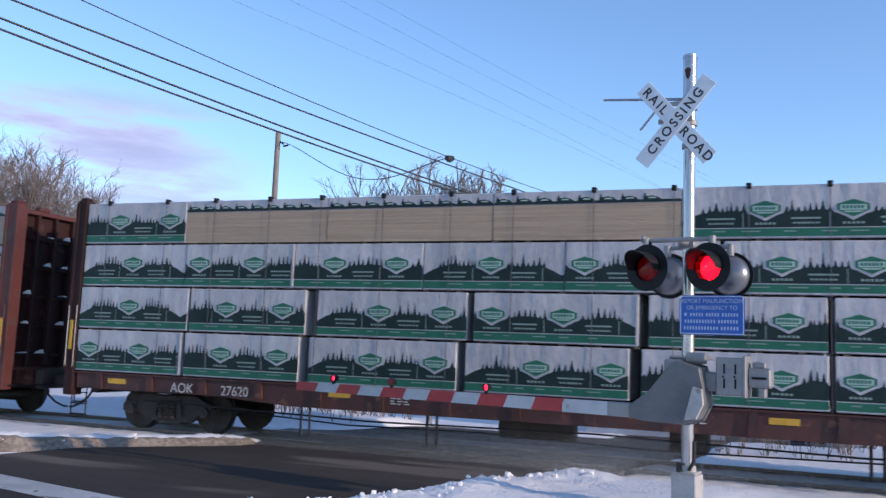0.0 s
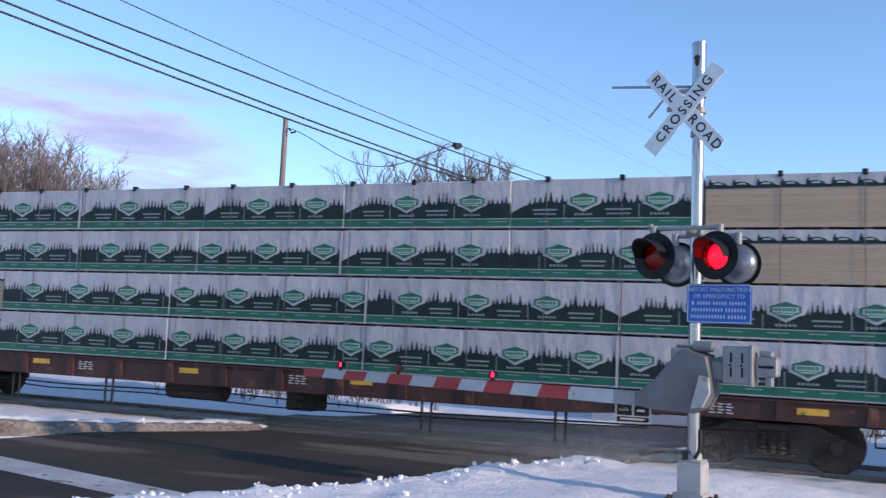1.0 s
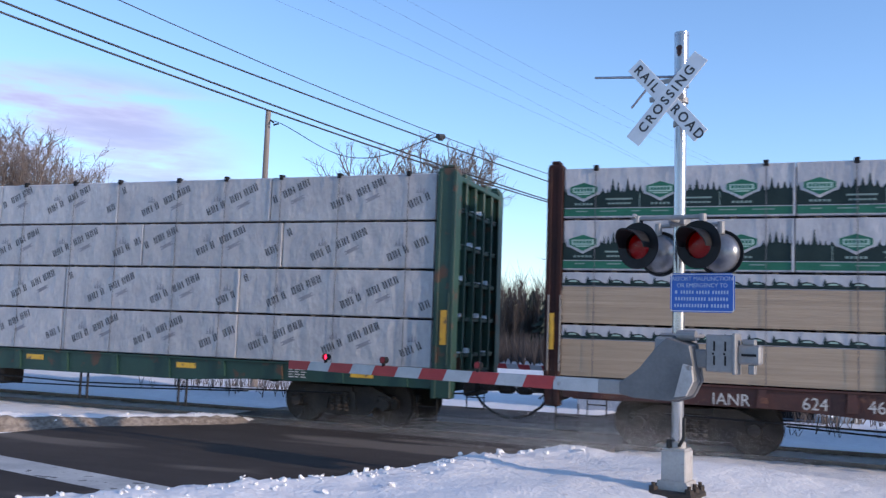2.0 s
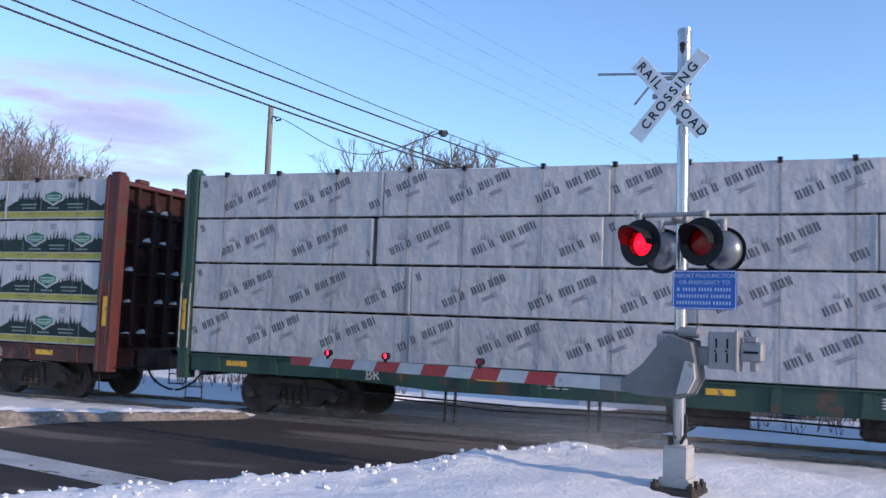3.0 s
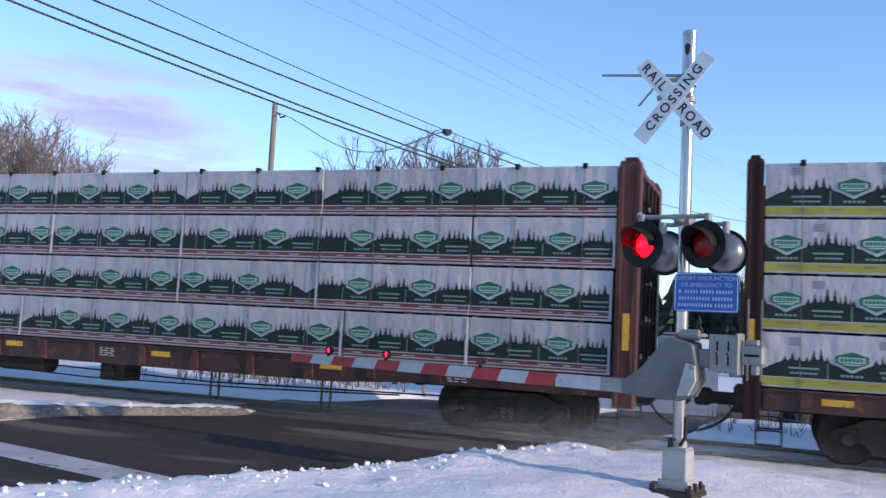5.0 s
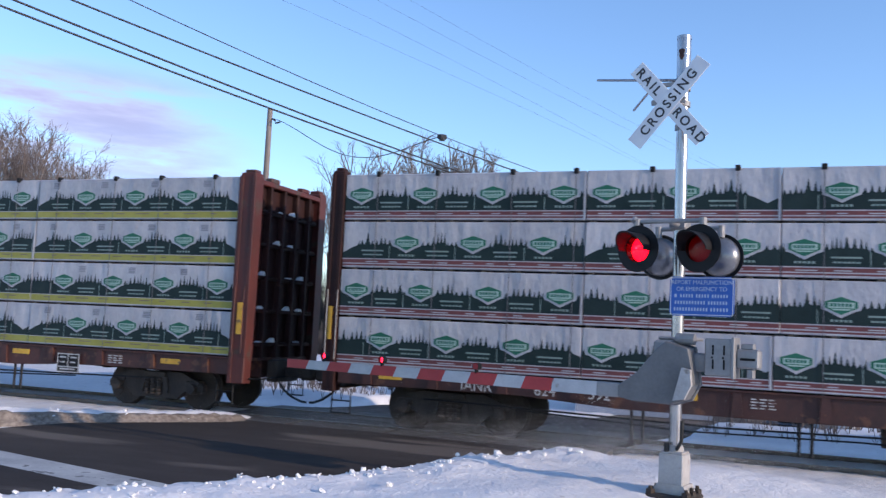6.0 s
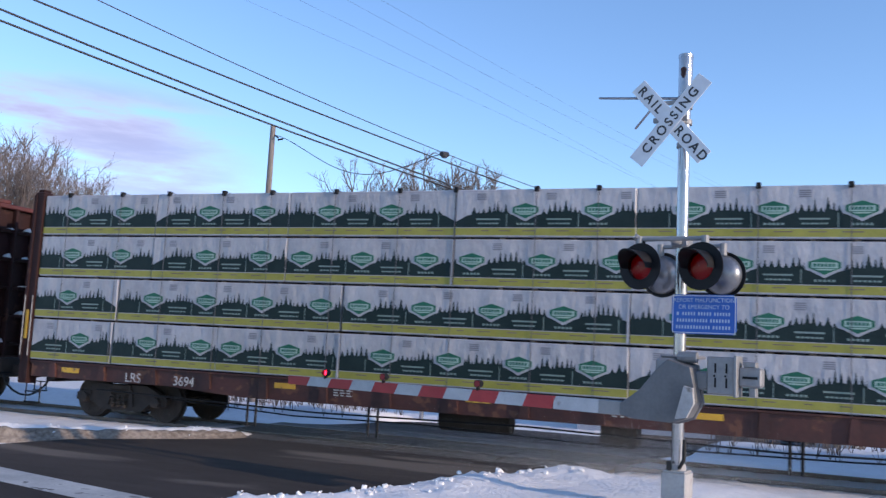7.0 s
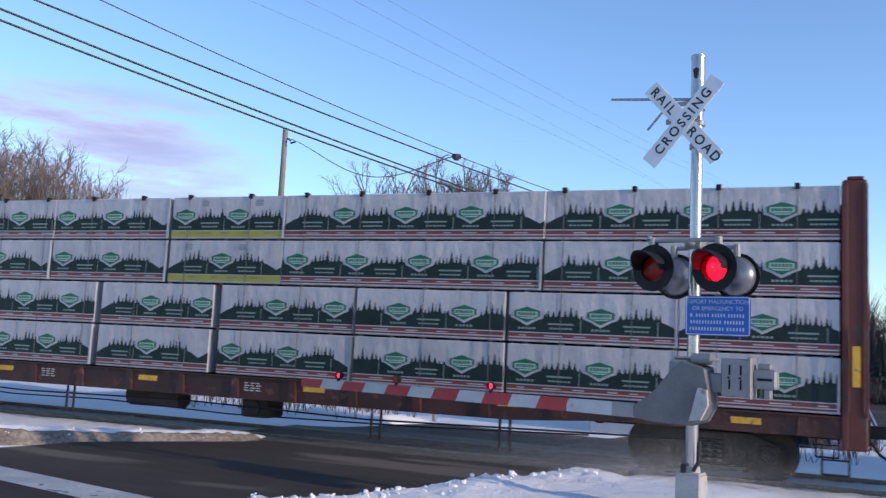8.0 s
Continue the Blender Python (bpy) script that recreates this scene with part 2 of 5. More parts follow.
def box(bm, x0, x1, y0, y1, z0, z1, bevel=0.0, mi=0, m=None):
    vs = [bm.verts.new((x, y, z)) for z in (z0, z1) for y in (y0, y1) for x in (x0, x1)]
    fs = [bm.faces.new([vs[i] for i in q]) for q in ((0, 2, 3, 1), (4, 5, 7, 6), (0, 1, 5, 4), (2, 6, 7, 3), (0, 4, 6, 2), (1, 3, 7, 5))]
    if bevel:
        es = list({e for f in fs for e in f.edges})
        r = bmesh.ops.bevel(bm, geom=es, offset=bevel, segments=1, affect="EDGES")
        fs = list({f for v in vs if v.is_valid for f in v.link_faces} | set(r["faces"]))
        vs = list({v for f in fs for v in f.verts})
    for f in fs:
        f.material_index = mi
    if m is not None:
        bmesh.ops.transform(bm, matrix=m, verts=vs)
    return vs


def tube(bm, a, b, r0, r1=None, n=12, mi=0, cap=True):
    a, b = Vector(a), Vector(b)
    r1 = r0 if r1 is None else r1
    q = (b - a).to_track_quat("Z", "Y").to_matrix()
    rings = []
    for c, r in ((a, r0), (b, r1)):
        rings.append([bm.verts.new(c + q @ Vector((r * math.cos(2 * math.pi * i / n), r * math.sin(2 * math.pi * i / n), 0))) for i in range(n)])
    for i in range(n):
        bm.faces.new((rings[0][i], rings[0][(i + 1) % n], rings[1][(i + 1) % n], rings[1][i])).material_index = mi
    if cap:
        bm.faces.new(rings[0][::-1]).material_index = mi
        bm.faces.new(rings[1]).material_index = mi


def plate(bm, pts, y0, y1, mi=0, axis="y"):
    """A flat outline (a, z), anticlockwise, given thickness along y (or x)."""
    def at(p, d):
        return (p[0], d, p[1]) if axis == "y" else (d, p[0], p[1])
    f = [bm.verts.new(at(p, y0)) for p in pts]
    k = [bm.verts.new(at(p, y1)) for p in pts]
    bm.faces.new(f).material_index = mi
    bm.faces.new(k[::-1]).material_index = mi
    n = len(pts)
    for i in range(n):
        bm.faces.new((f[i], k[i], k[(i + 1) % n], f[(i + 1) % n])).material_index = mi


def path_tube(name, points, r, material, parent=None, label="", res=2):
    cu = bpy.data.curves.new(name, "CURVE")
    cu.dimensions, cu.bevel_depth, cu.bevel_resolution = "3D", r, res
    sp = cu.splines.new("POLY")
    sp.points.add(len(points) - 1)
    for p, q in zip(sp.points, points):
        p.co = (*q, 1)
    cu.materials.append(M[material])
    ob = new(name, cu)
    ob.parent = parent
    return tagged(ob, label)


def words(name, body, size, m, material, parent, label="", align="CENTER", squeeze=1.0, bold=0.0, gap=1.0):
    cu = bpy.data.curves.new(name, "FONT")
    cu.body, cu.size, cu.align_x, cu.align_y, cu.extrude = body, size, align, "CENTER", 0.002
    cu.offset, cu.space_character = bold, gap
    cu.materials.append(M[material])
    ob = new(name, cu)
    ob.parent = parent
    ob.matrix_basis = m @ Matrix.Diagonal((squeeze, 1, 1, 1))
    return tagged(ob, label)


# ---- ground, road and track ----
TY = 15.9                                   # centre line of the track, which runs along x
ROAD_R, ROAD_L = Vector((0.216, 0.976)), Vector((0.976, -0.216))   # along the road (away), and across it
LAT0, LAT1 = -13.3, -5.75                   # the road's edges across


def near_edge(s):
    """Where the ploughed snow meets the asphalt on the signal's side; it narrows away from the crossing."""
    return -6.62 + 0.19 * (min(s, 13.0) - 7.4) - 0.24 * max(0.0, 7.4 - s)


def far_edge(s):
    return -13.9 + 0.6 * (min(max(s, 6.8), 11.7) - 8.5)


def along(x, y):
    return x * ROAD_R.x + y * ROAD_R.y, x * ROAD_L.x + y * ROAD_L.y


def ease(v, a, b):
    v = min(1, max(0, (v - a) / (b - a)))
    return v * v * (3 - 2 * v)


def base_height(y):
    return -0.03 - 0.10 * ease(y, 17.6, 19.0) - 1.15 * ease(y, 20.0, 34.0)


def ground_height(x, y):
    s, lat = along(x, y)
    z = base_height(y)
    v = Vector((x, y, 0))
    e0, e1 = (far_edge(s), near_edge(s)) if s < 14.5 else (LAT0, LAT1)
    on_road = ease(lat, e0 - 0.2, e0 + 0.15) * (1 - ease(lat, e1 - 0.1, e1 + 0.2))
    track = ease(y, TY - 3.0, TY - 2.2) * (1 - ease(y, TY + 2.2, TY + 3.4))
    z += 0.10 * noise.noise(v * 0.23) * (1 - track) * (1 - on_road)
    # ploughed banks beside the road, lumpy on top
    lump = 0.05 * noise.noise(v * 2.1) + 0.07 * abs(noise.noise(v * 4.7)) + 0.05 * noise.noise(v * 8.0)
    side = lat - e1 - 0.32
    near = math.exp(-(side / (0.24 if side < 0 else 0.75)) ** 2) * (1 - ease(s, 11.4, 13.0)) * (0.18 + 0.06 * noise.noise(v * 0.6))
    skirt = math.exp(-((lat - e1 - 2.0) / 1.5) ** 2) * 0.20 * (1 - ease(s, 11.0, 13.4))
    far = math.exp(-((lat - e0 + 0.45) / 0.5) ** 2) * (1 - 0.9 * ease(s, 11.6, 13.0)) * 0.19
    z += near + skirt + far + lump * (1 - on_road) * (0.35 + 2.2 * near + 1.6 * far)
    z += 0.30 * ease(y, TY + 3.2, TY + 4.4) * (1 - ease(y, TY + 5.0, TY + 7.5)) * (1 - on_road) * (0.7 + 0.6 * noise.noise(v * 0.5))
    # the heap left by the plough beside the crossing, and the swell behind the mast
    z += (0.08 * math.exp(-((x + 2.5) / 0.8) ** 2 - ((y - 12.7) / 0.7) ** 2) + 0.10 * math.exp(-((x + 0.2) / 1.6) ** 2 - ((y - 12.4) / 0.8) ** 2)) * (1 - on_road) * (1 - track)
    z -= 0.10 * on_road + 0.05 * track * (1 - on_road)
    if y > 80:
        z += 1.2 * noise.noise(v * 0.01)
    return z


def steps(a, b, h, end0, end1, grow=1.22):
    out = [a + h * i for i in range(int((b - a) / h) + 1)]
    d = h
    while out[-1] < end1:
        d *= grow
        out.append(out[-1] + d)
    d = h
    while out[0] > end0:
        d *= grow
        out.insert(0, out[0] - d)
    return out


def build_ground():
    xs, ys = steps(-14, 8, 0.085, -900, 900), steps(4.6, 16.0, 0.085, -120, 1600, 1.13)
    verts = [(x, y, ground_height(x, y)) for y in ys for x in xs]
    n = len(xs)
    faces = [(j * n + i, j * n + i + 1, (j + 1) * n + i + 1, (j + 1) * n + i) for j in range(len(ys) - 1) for i in range(n - 1)]
    me = bpy.data.meshes.new("ground")
    me.from_pydata(verts, [], faces)
    me.materials.append(M["snow"])
    for p in me.polygons:
        p.use_smooth = True
    tagged(new("ground", me), "snow-covered ground with low ploughed banks by the road", "snow", kind="structure")


def strip(name, lat0, lat1, s0, s1, ds, lift, material, label, category, depth=0.0):
    """A band of road surface between two offsets across the road."""
    bm = bmesh.new()
    rows, s = [], s0
    cuts = 8 if lat1 - lat0 > 2 else 1
    while s <= s1 + 1e-6:
        row = []
        for i in range(cuts + 1):
            lat = lat0 + (lat1 - lat0) * i / cuts
            p = ROAD_R * s + ROAD_L * lat
            row.append(bm.verts.new((p.x, p.y, base_height(p.y) + lift)))
        rows.append(row)
        s += ds
    for a, b in zip(rows, rows[1:]):
        for i in range(cuts):
            bm.faces.new((a[i], a[i + 1], b[i + 1], b[i]))
    if depth:
        r = bmesh.ops.extrude_face_region(bm, geom=bm.faces[:])
        bmesh.ops.translate(bm, vec=(0, 0, -depth), verts=[v for v in r["geom"] if isinstance(v, bmesh.types.BMVert)])
        bmesh.ops.recalc_face_normals(bm, faces=bm.faces[:])
    return tagged(part(name, bm, material), label, category, kind="structure")


build_ground()
strip("road", LAT0, LAT1, -40, 130, 1.0, 0.0, "asphalt", "dark worn asphalt road with salt stains crossing the track", "road", depth=0.08)
strip("stop_line", -11.6, -6.1, 6.24, 6.84, 0.60, 0.005, "line", "worn white stop line painted on the asphalt", "road marking")


def build_track():
    def railbar(bm, y):
        for y0, y1, z0, z1 in ((-0.036, 0.036, -0.04, 0.0), (-0.009, 0.009, -0.13, -0.04), (-0.07, 0.07, -0.155, -0.13)):
            box(bm, -160, 160, y + y0, y + y1, z0, z1)
    for sgn in (-1, 1):
        bm = bmesh.new()
        railbar(bm, TY + sgn * 0.755)
        tagged(part("rail", bm, "steel"), "worn steel rail of the railway track", "rail", "rails", "structure")
    bm = bmesh.new()
    box(bm, -1.3, 1.3, -0.115, 0.115, -0.30, -0.16, 0.01)
    first = part("sleeper", bm, "dunnage")
    tagged(first, "snowy wooden sleeper under the rails", "sleeper", "sleepers", "structure")
    for i in range(-50, 50):
        m = pose(i * 0.55, TY, 0, 0, 0, 90)
        if i == -50:
            first.matrix_basis = m
        else:
            copy_thing(first, m)
    # crossing panels between and outside the rails
    c = ROAD_R * (TY / ROAD_R.y)
    for k in range(4):
        for y0, y1 in ((-0.66, -0.02), (0.02, 0.66), (-1.55, -0.84), (0.84, 1.55)):
            bm = bmesh.new()
            x0 = c.x + (LAT0 + k * 1.9) / ROAD_L.x
            box(bm, x0, x0 + 1.88, TY + y0, TY + y1, -0.14, -0.022, 0.003)
            tagged(part("crossing_panel", bm, "concrete"), "grey salt-stained crossing panel beside the rail", "crossing panel", "crossing panels", "structure")


build_track()


def build_bank_chunks():
    rnd = random.Random(4)
    ico = bmesh.new()
    bmesh.ops.create_icosphere(ico, subdivisions=2, radius=1)
    shape, tris = [v.co.copy() for v in ico.verts], [[v.index for v in f.verts] for f in ico.faces]
    ico.free()
    verts, faces = [], []
    for i in range(620):
        s = rnd.uniform(3.0, 13.0)
        lat = near_edge(s) + abs(rnd.gauss(0.20, 0.30)) - 0.02
        if rnd.random() < 0.10:
            s = rnd.uniform(6.0, 12.0)
            lat = far_edge(s) - abs(rnd.gauss(0.4, 0.5))
        p = ROAD_R * s + ROAD_L * lat
        r = rnd.choice((0.010, 0.013, 0.016, 0.020, 0.032)) * rnd.uniform(0.7, 1.25)
        m = pose(p.x, p.y, ground_height(p.x, p.y) + r * 0.15, rnd.uniform(-40, 40), rnd.uniform(-40, 40), rnd.uniform(0, 360)) @ Matrix.Diagonal((r * rnd.uniform(0.9, 1.6), r, r * rnd.uniform(0.5, 0.9), 1))
        off = Vector((rnd.uniform(0, 50), 0, 0))
        n = len(verts)
        verts += [m @ (c * (1 + 0.55 * noise.noise(c * 1.3 + off))) for c in shape]
        faces += [[k + n for k in f] for f in tris]
    me = bpy.data.meshes.new("snow_chunks")
    me.from_pydata(verts, [], faces)
    me.materials.append(M["snow_rough"])
    tagged(new("snow_chunks", me), "small chunks of ploughed snow along the road edge", "snow", kind="stuff")
    # brown gritty edge of the farther bank
    bm = bmesh.new()
    prev = None
    for i in range(150):
        s = -2 + i * 0.095
        row = []
        for j in range(7):
            lat = far_edge(s) + 0.16 - j * 0.075
            p = ROAD_R * s + ROAD_L * lat
            v = Vector((p.x, p.y, 0))
            edge = 0.05 if j in (0, 6) else -0.015 - 0.03 * abs(noise.noise(v * 6)) - 0.02 * noise.noise(v * 17)
            row.append(bm.verts.new((p.x, p.y, max(base_height(p.y) - 0.02, ground_height(p.x, p.y)) - edge)))
        if prev:
            for j in range(6):
                bm.faces.new((prev[j], row[j], row[j + 1], prev[j + 1]))
        prev = row
    bmesh.ops.recalc_face_normals(bm, faces=bm.faces[:])
    tagged(part("dirty_snow_edge", bm, "snow_dirty", smooth=True), "brown gritty snow ridge along the far road edge", "snow", kind="stuff")


build_bank_chunks()

# ---- the freight train ----
PITCH, SPEED, START = 24.75, 17.53, -13.85
LOAD_Z, TIER, PACK_H = 1.13, 0.872, 0.835
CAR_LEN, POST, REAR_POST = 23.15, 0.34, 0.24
MOVING = []                                  # (thing, pose at rest relative to its car, car number)


def wheelset(parent, x):
    bm = bmesh.new()
    for y in (-0.755, 0.755):
        sg = 1 if y > 0 else -1
        tube(bm, (0, y - 0.03, 0), (0, y + 0.06 * sg, 0), 0.42, 0.415, 28)
        tube(bm, (0, y - 0.075 * sg, 0), (0, y - 0.03 * sg, 0), 0.45, 0.45, 28)
        tube(bm, (0, y, 0), (0, y + 0.12 * sg, 0), 0.13, 0.11, 14)
        for a in range(6):
            m = Matrix.Translation((0, y + 0.062 * sg, 0)) @ pose(0, 0, 0, 0, a * 60, 0)
            box(bm, 0.18, 0.33, -0.008, 0.008, -0.03, 0.03, m=m)
    tube(bm, (0, -0.98, 0), (0, 0.98, 0), 0.075, n=12)
    w = part("wheelset", bm, "bogie", parent, "rust-dark steel wheels on an axle")
    w.matrix_basis = pose(x, 0, 0.42)
    return w


def side_frame(parent, y):
    bm = bmesh.new()
    outer = [(-1.12, 0.50), (-1.12, 0.36), (-0.70, 0.36), (-0.52, 0.20), (0.52, 0.20), (0.70, 0.36), (1.12, 0.36), (1.12, 0.50), (0.62, 0.72), (-0.62, 0.72)]
    plate(bm, outer, y - 0.07, y + 0.07)
    sg = 1 if y > 0 else -1
    for x in (-0.89, 0.89):
        tube(bm, (x, y - 0.02, 0.42), (x, y + 0.17 * sg, 0.42), 0.12, 0.10, 12)
        box(bm, x - 0.15, x + 0.15, y - 0.11, y + 0.11, 0.47, 0.57, 0.02)
    for x in (-0.16, -0.02, 0.12):
        for k in range(5):
            tube(bm, (x, y + 0.10 * sg, 0.27 + k * 0.07), (x, y + 0.10 * sg, 0.31 + k * 0.07), 0.06, 0.06, 8)
    box(bm, -0.26, 0.26, y - 0.13, y + 0.13, 0.60, 0.72, 0.02)
    plate(bm, [(-0.34, 0.30), (-0.27, 0.30), (-0.2, 0.62), (-0.3, 0.62)], y + 0.07 * sg, y + 0.12 * sg)
    plate(bm, [(0.27, 0.30), (0.34, 0.30), (0.3, 0.62), (0.2, 0.62)], y + 0.07 * sg, y + 0.12 * sg)
    part("side_frame", bm, "bogie", parent)


def bogie(parent, x):
    bm = bmesh.new()
    box(bm, -0.22, 0.22, -1.1, 1.1, 0.48, 0.66, 0.03)
    tube(bm, (0, 0, 0.62), (0, 0, 0.80), 0.25, n=16)
    for sg in (-1, 1):
        box(bm, sg * 0.38 - 0.04, sg * 0.38 + 0.04, -0.85, 0.85, 0.36, 0.44, 0.01)
    b = part("bogie", bm, "bogie", parent, "grimy cast steel bogie with two axles")
    b.matrix_basis = pose(x, 0, 0)
    for y in (-1.0, 1.0):
        side_frame(b, y)
    for dx in (-0.89, 0.89):
        wheelset(b, dx)


def bulkhead(parent, front, paint, post_paint):
    """The tall end wall: two posts, a ribbed plate and a top beam. x runs outward."""
    e = Vector((CAR_LEN, 1)) if front else Vector((0.05, -1))
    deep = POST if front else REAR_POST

    def bx(bm, x0, x1, y0, y1, z0, z1, bevel=0.012):
        a, b = e.x + e.y * x0, e.x + e.y * x1
        box(bm, min(a, b), max(a, b), y0, y1, z0, z1, bevel)
    bm = bmesh.new()
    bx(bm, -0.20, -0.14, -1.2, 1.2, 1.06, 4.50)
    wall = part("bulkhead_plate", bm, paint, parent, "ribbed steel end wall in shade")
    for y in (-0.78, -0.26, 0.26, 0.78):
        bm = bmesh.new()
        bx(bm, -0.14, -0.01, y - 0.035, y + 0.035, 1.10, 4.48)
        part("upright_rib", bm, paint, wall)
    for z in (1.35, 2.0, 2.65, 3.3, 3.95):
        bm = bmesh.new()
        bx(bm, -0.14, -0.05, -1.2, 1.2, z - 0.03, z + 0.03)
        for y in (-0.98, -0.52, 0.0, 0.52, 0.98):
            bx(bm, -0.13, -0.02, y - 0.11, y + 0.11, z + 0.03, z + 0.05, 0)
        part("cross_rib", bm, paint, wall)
        for j, y in enumerate((-0.90, -0.40, 0.12, 0.62)):
            if (j + int(z * 10)) % 3 == 0:
                continue
            bm = bmesh.new()
            w, t = 0.07 + 0.05 * ((j * 7 + int(z * 20)) % 4) / 3, 0.02 + 0.03 * ((j * 5 + int(z * 20)) % 3)
            a, b = sorted((e.x + e.y * -0.135, e.x + e.y * -0.04))
            plate(bm, [(y - w, z + 0.05), (y + w, z + 0.05), (y + w * 0.5, z + 0.06 + t), (y - w * 0.3, z + 0.055 + t * 0.6)], a, b, axis="x")
            part("snow_crust", bm, "snow_rough", wall, "white snow caught on a rib")
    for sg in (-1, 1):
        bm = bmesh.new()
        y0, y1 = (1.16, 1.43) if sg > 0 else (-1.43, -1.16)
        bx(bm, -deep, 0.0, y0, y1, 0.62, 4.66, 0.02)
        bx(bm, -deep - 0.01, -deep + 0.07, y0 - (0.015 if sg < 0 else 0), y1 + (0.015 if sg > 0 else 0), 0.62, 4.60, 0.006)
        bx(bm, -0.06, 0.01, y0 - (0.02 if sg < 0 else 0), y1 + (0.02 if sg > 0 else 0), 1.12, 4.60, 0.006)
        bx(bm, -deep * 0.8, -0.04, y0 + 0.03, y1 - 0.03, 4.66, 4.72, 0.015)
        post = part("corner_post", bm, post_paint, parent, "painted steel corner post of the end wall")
        bm = bmesh.new()
        yy = y0 - 0.022 if sg < 0 else y1 + 0.012
        bx(bm, -deep * 0.62, -deep * 0.30, yy, yy + 0.01, 1.55, 2.15, 0)
        part("reflector", bm, "yellow", post, "yellow reflective sheet")
        bm = bmesh.new()
        for xx in (-0.26, -0.06):
            tube(bm, (e.x + e.y * xx, yy - 0.04, 1.2), (e.x + e.y * xx, yy - 0.04, 2.45), 0.011, n=6)
        part("grab_rail", bm, "alu" if not front else post_paint, post)
    bm = bmesh.new()
    bx(bm, -0.22, 0.0, -1.2, 1.2, 4.46, 4.56, 0.015)
    for y in (-0.62, 0.62):
        bx(bm, -0.20, -0.04, y - 0.16, y + 0.16, 4.56, 4.66, 0.02)
    part("top_beam", bm, post_paint, parent)


def coupler(parent, front):
    x, sg = (CAR_LEN, 1) if front else (0, -1)
    bm = bmesh.new()
    a, b = sorted((x - 0.2 * sg, x + 0.55 * sg))
    box(bm, a, b, -0.10, 0.10, 0.72, 0.92, 0.02)
    a, b = sorted((x + 0.48 * sg, x + 0.77 * sg))
    box(bm, a, b, -0.17, 0.12, 0.68, 0.98, 0.05)
    a, b = sorted((x - 0.1 * sg, x + 0.12 * sg))
    box(bm, a, b, -0.45, 0.45, 0.62, 1.06, 0.03)
    part("coupler", bm, "bogie", parent, "rust-dark knuckle coupler")
    path_tube("air_hose", [(x + 0.1 * sg, -0.34, 0.70), (x + 0.25 * sg, -0.36, 0.50), (x + 0.45 * sg, -0.36, 0.36), (x + 0.66 * sg, -0.34, 0.28), (x + 0.765 * sg, -0.32, 0.27)],
              0.024, "rubber", parent, "black rubber brake hose")
    bm = bmesh.new()
    for y in (-1.36, 1.36):
        for xx in (0.25, 0.62):
            tube(bm, (x - xx * sg, y, 0.68), (x - xx * sg, y, 0.24), 0.014, n=6)
        a, b = sorted((x - 0.25 * sg, x - 0.62 * sg))
        box(bm, a, b, y - 0.05, y + 0.05, 0.23, 0.255)
        box(bm, a, b, y - 0.04, y + 0.04, 0.45, 0.47)
    path = [(x + 0.05 * sg, -1.3, 0.72), (x + 0.12 * sg, -1.0, 0.70), (x + 0.2 * sg, -0.2, 0.74)]
    for p, q in zip(path, path[1:]):
        tube(bm, p, q, 0.016, n=6)
    part("step_iron", bm, "black", parent)


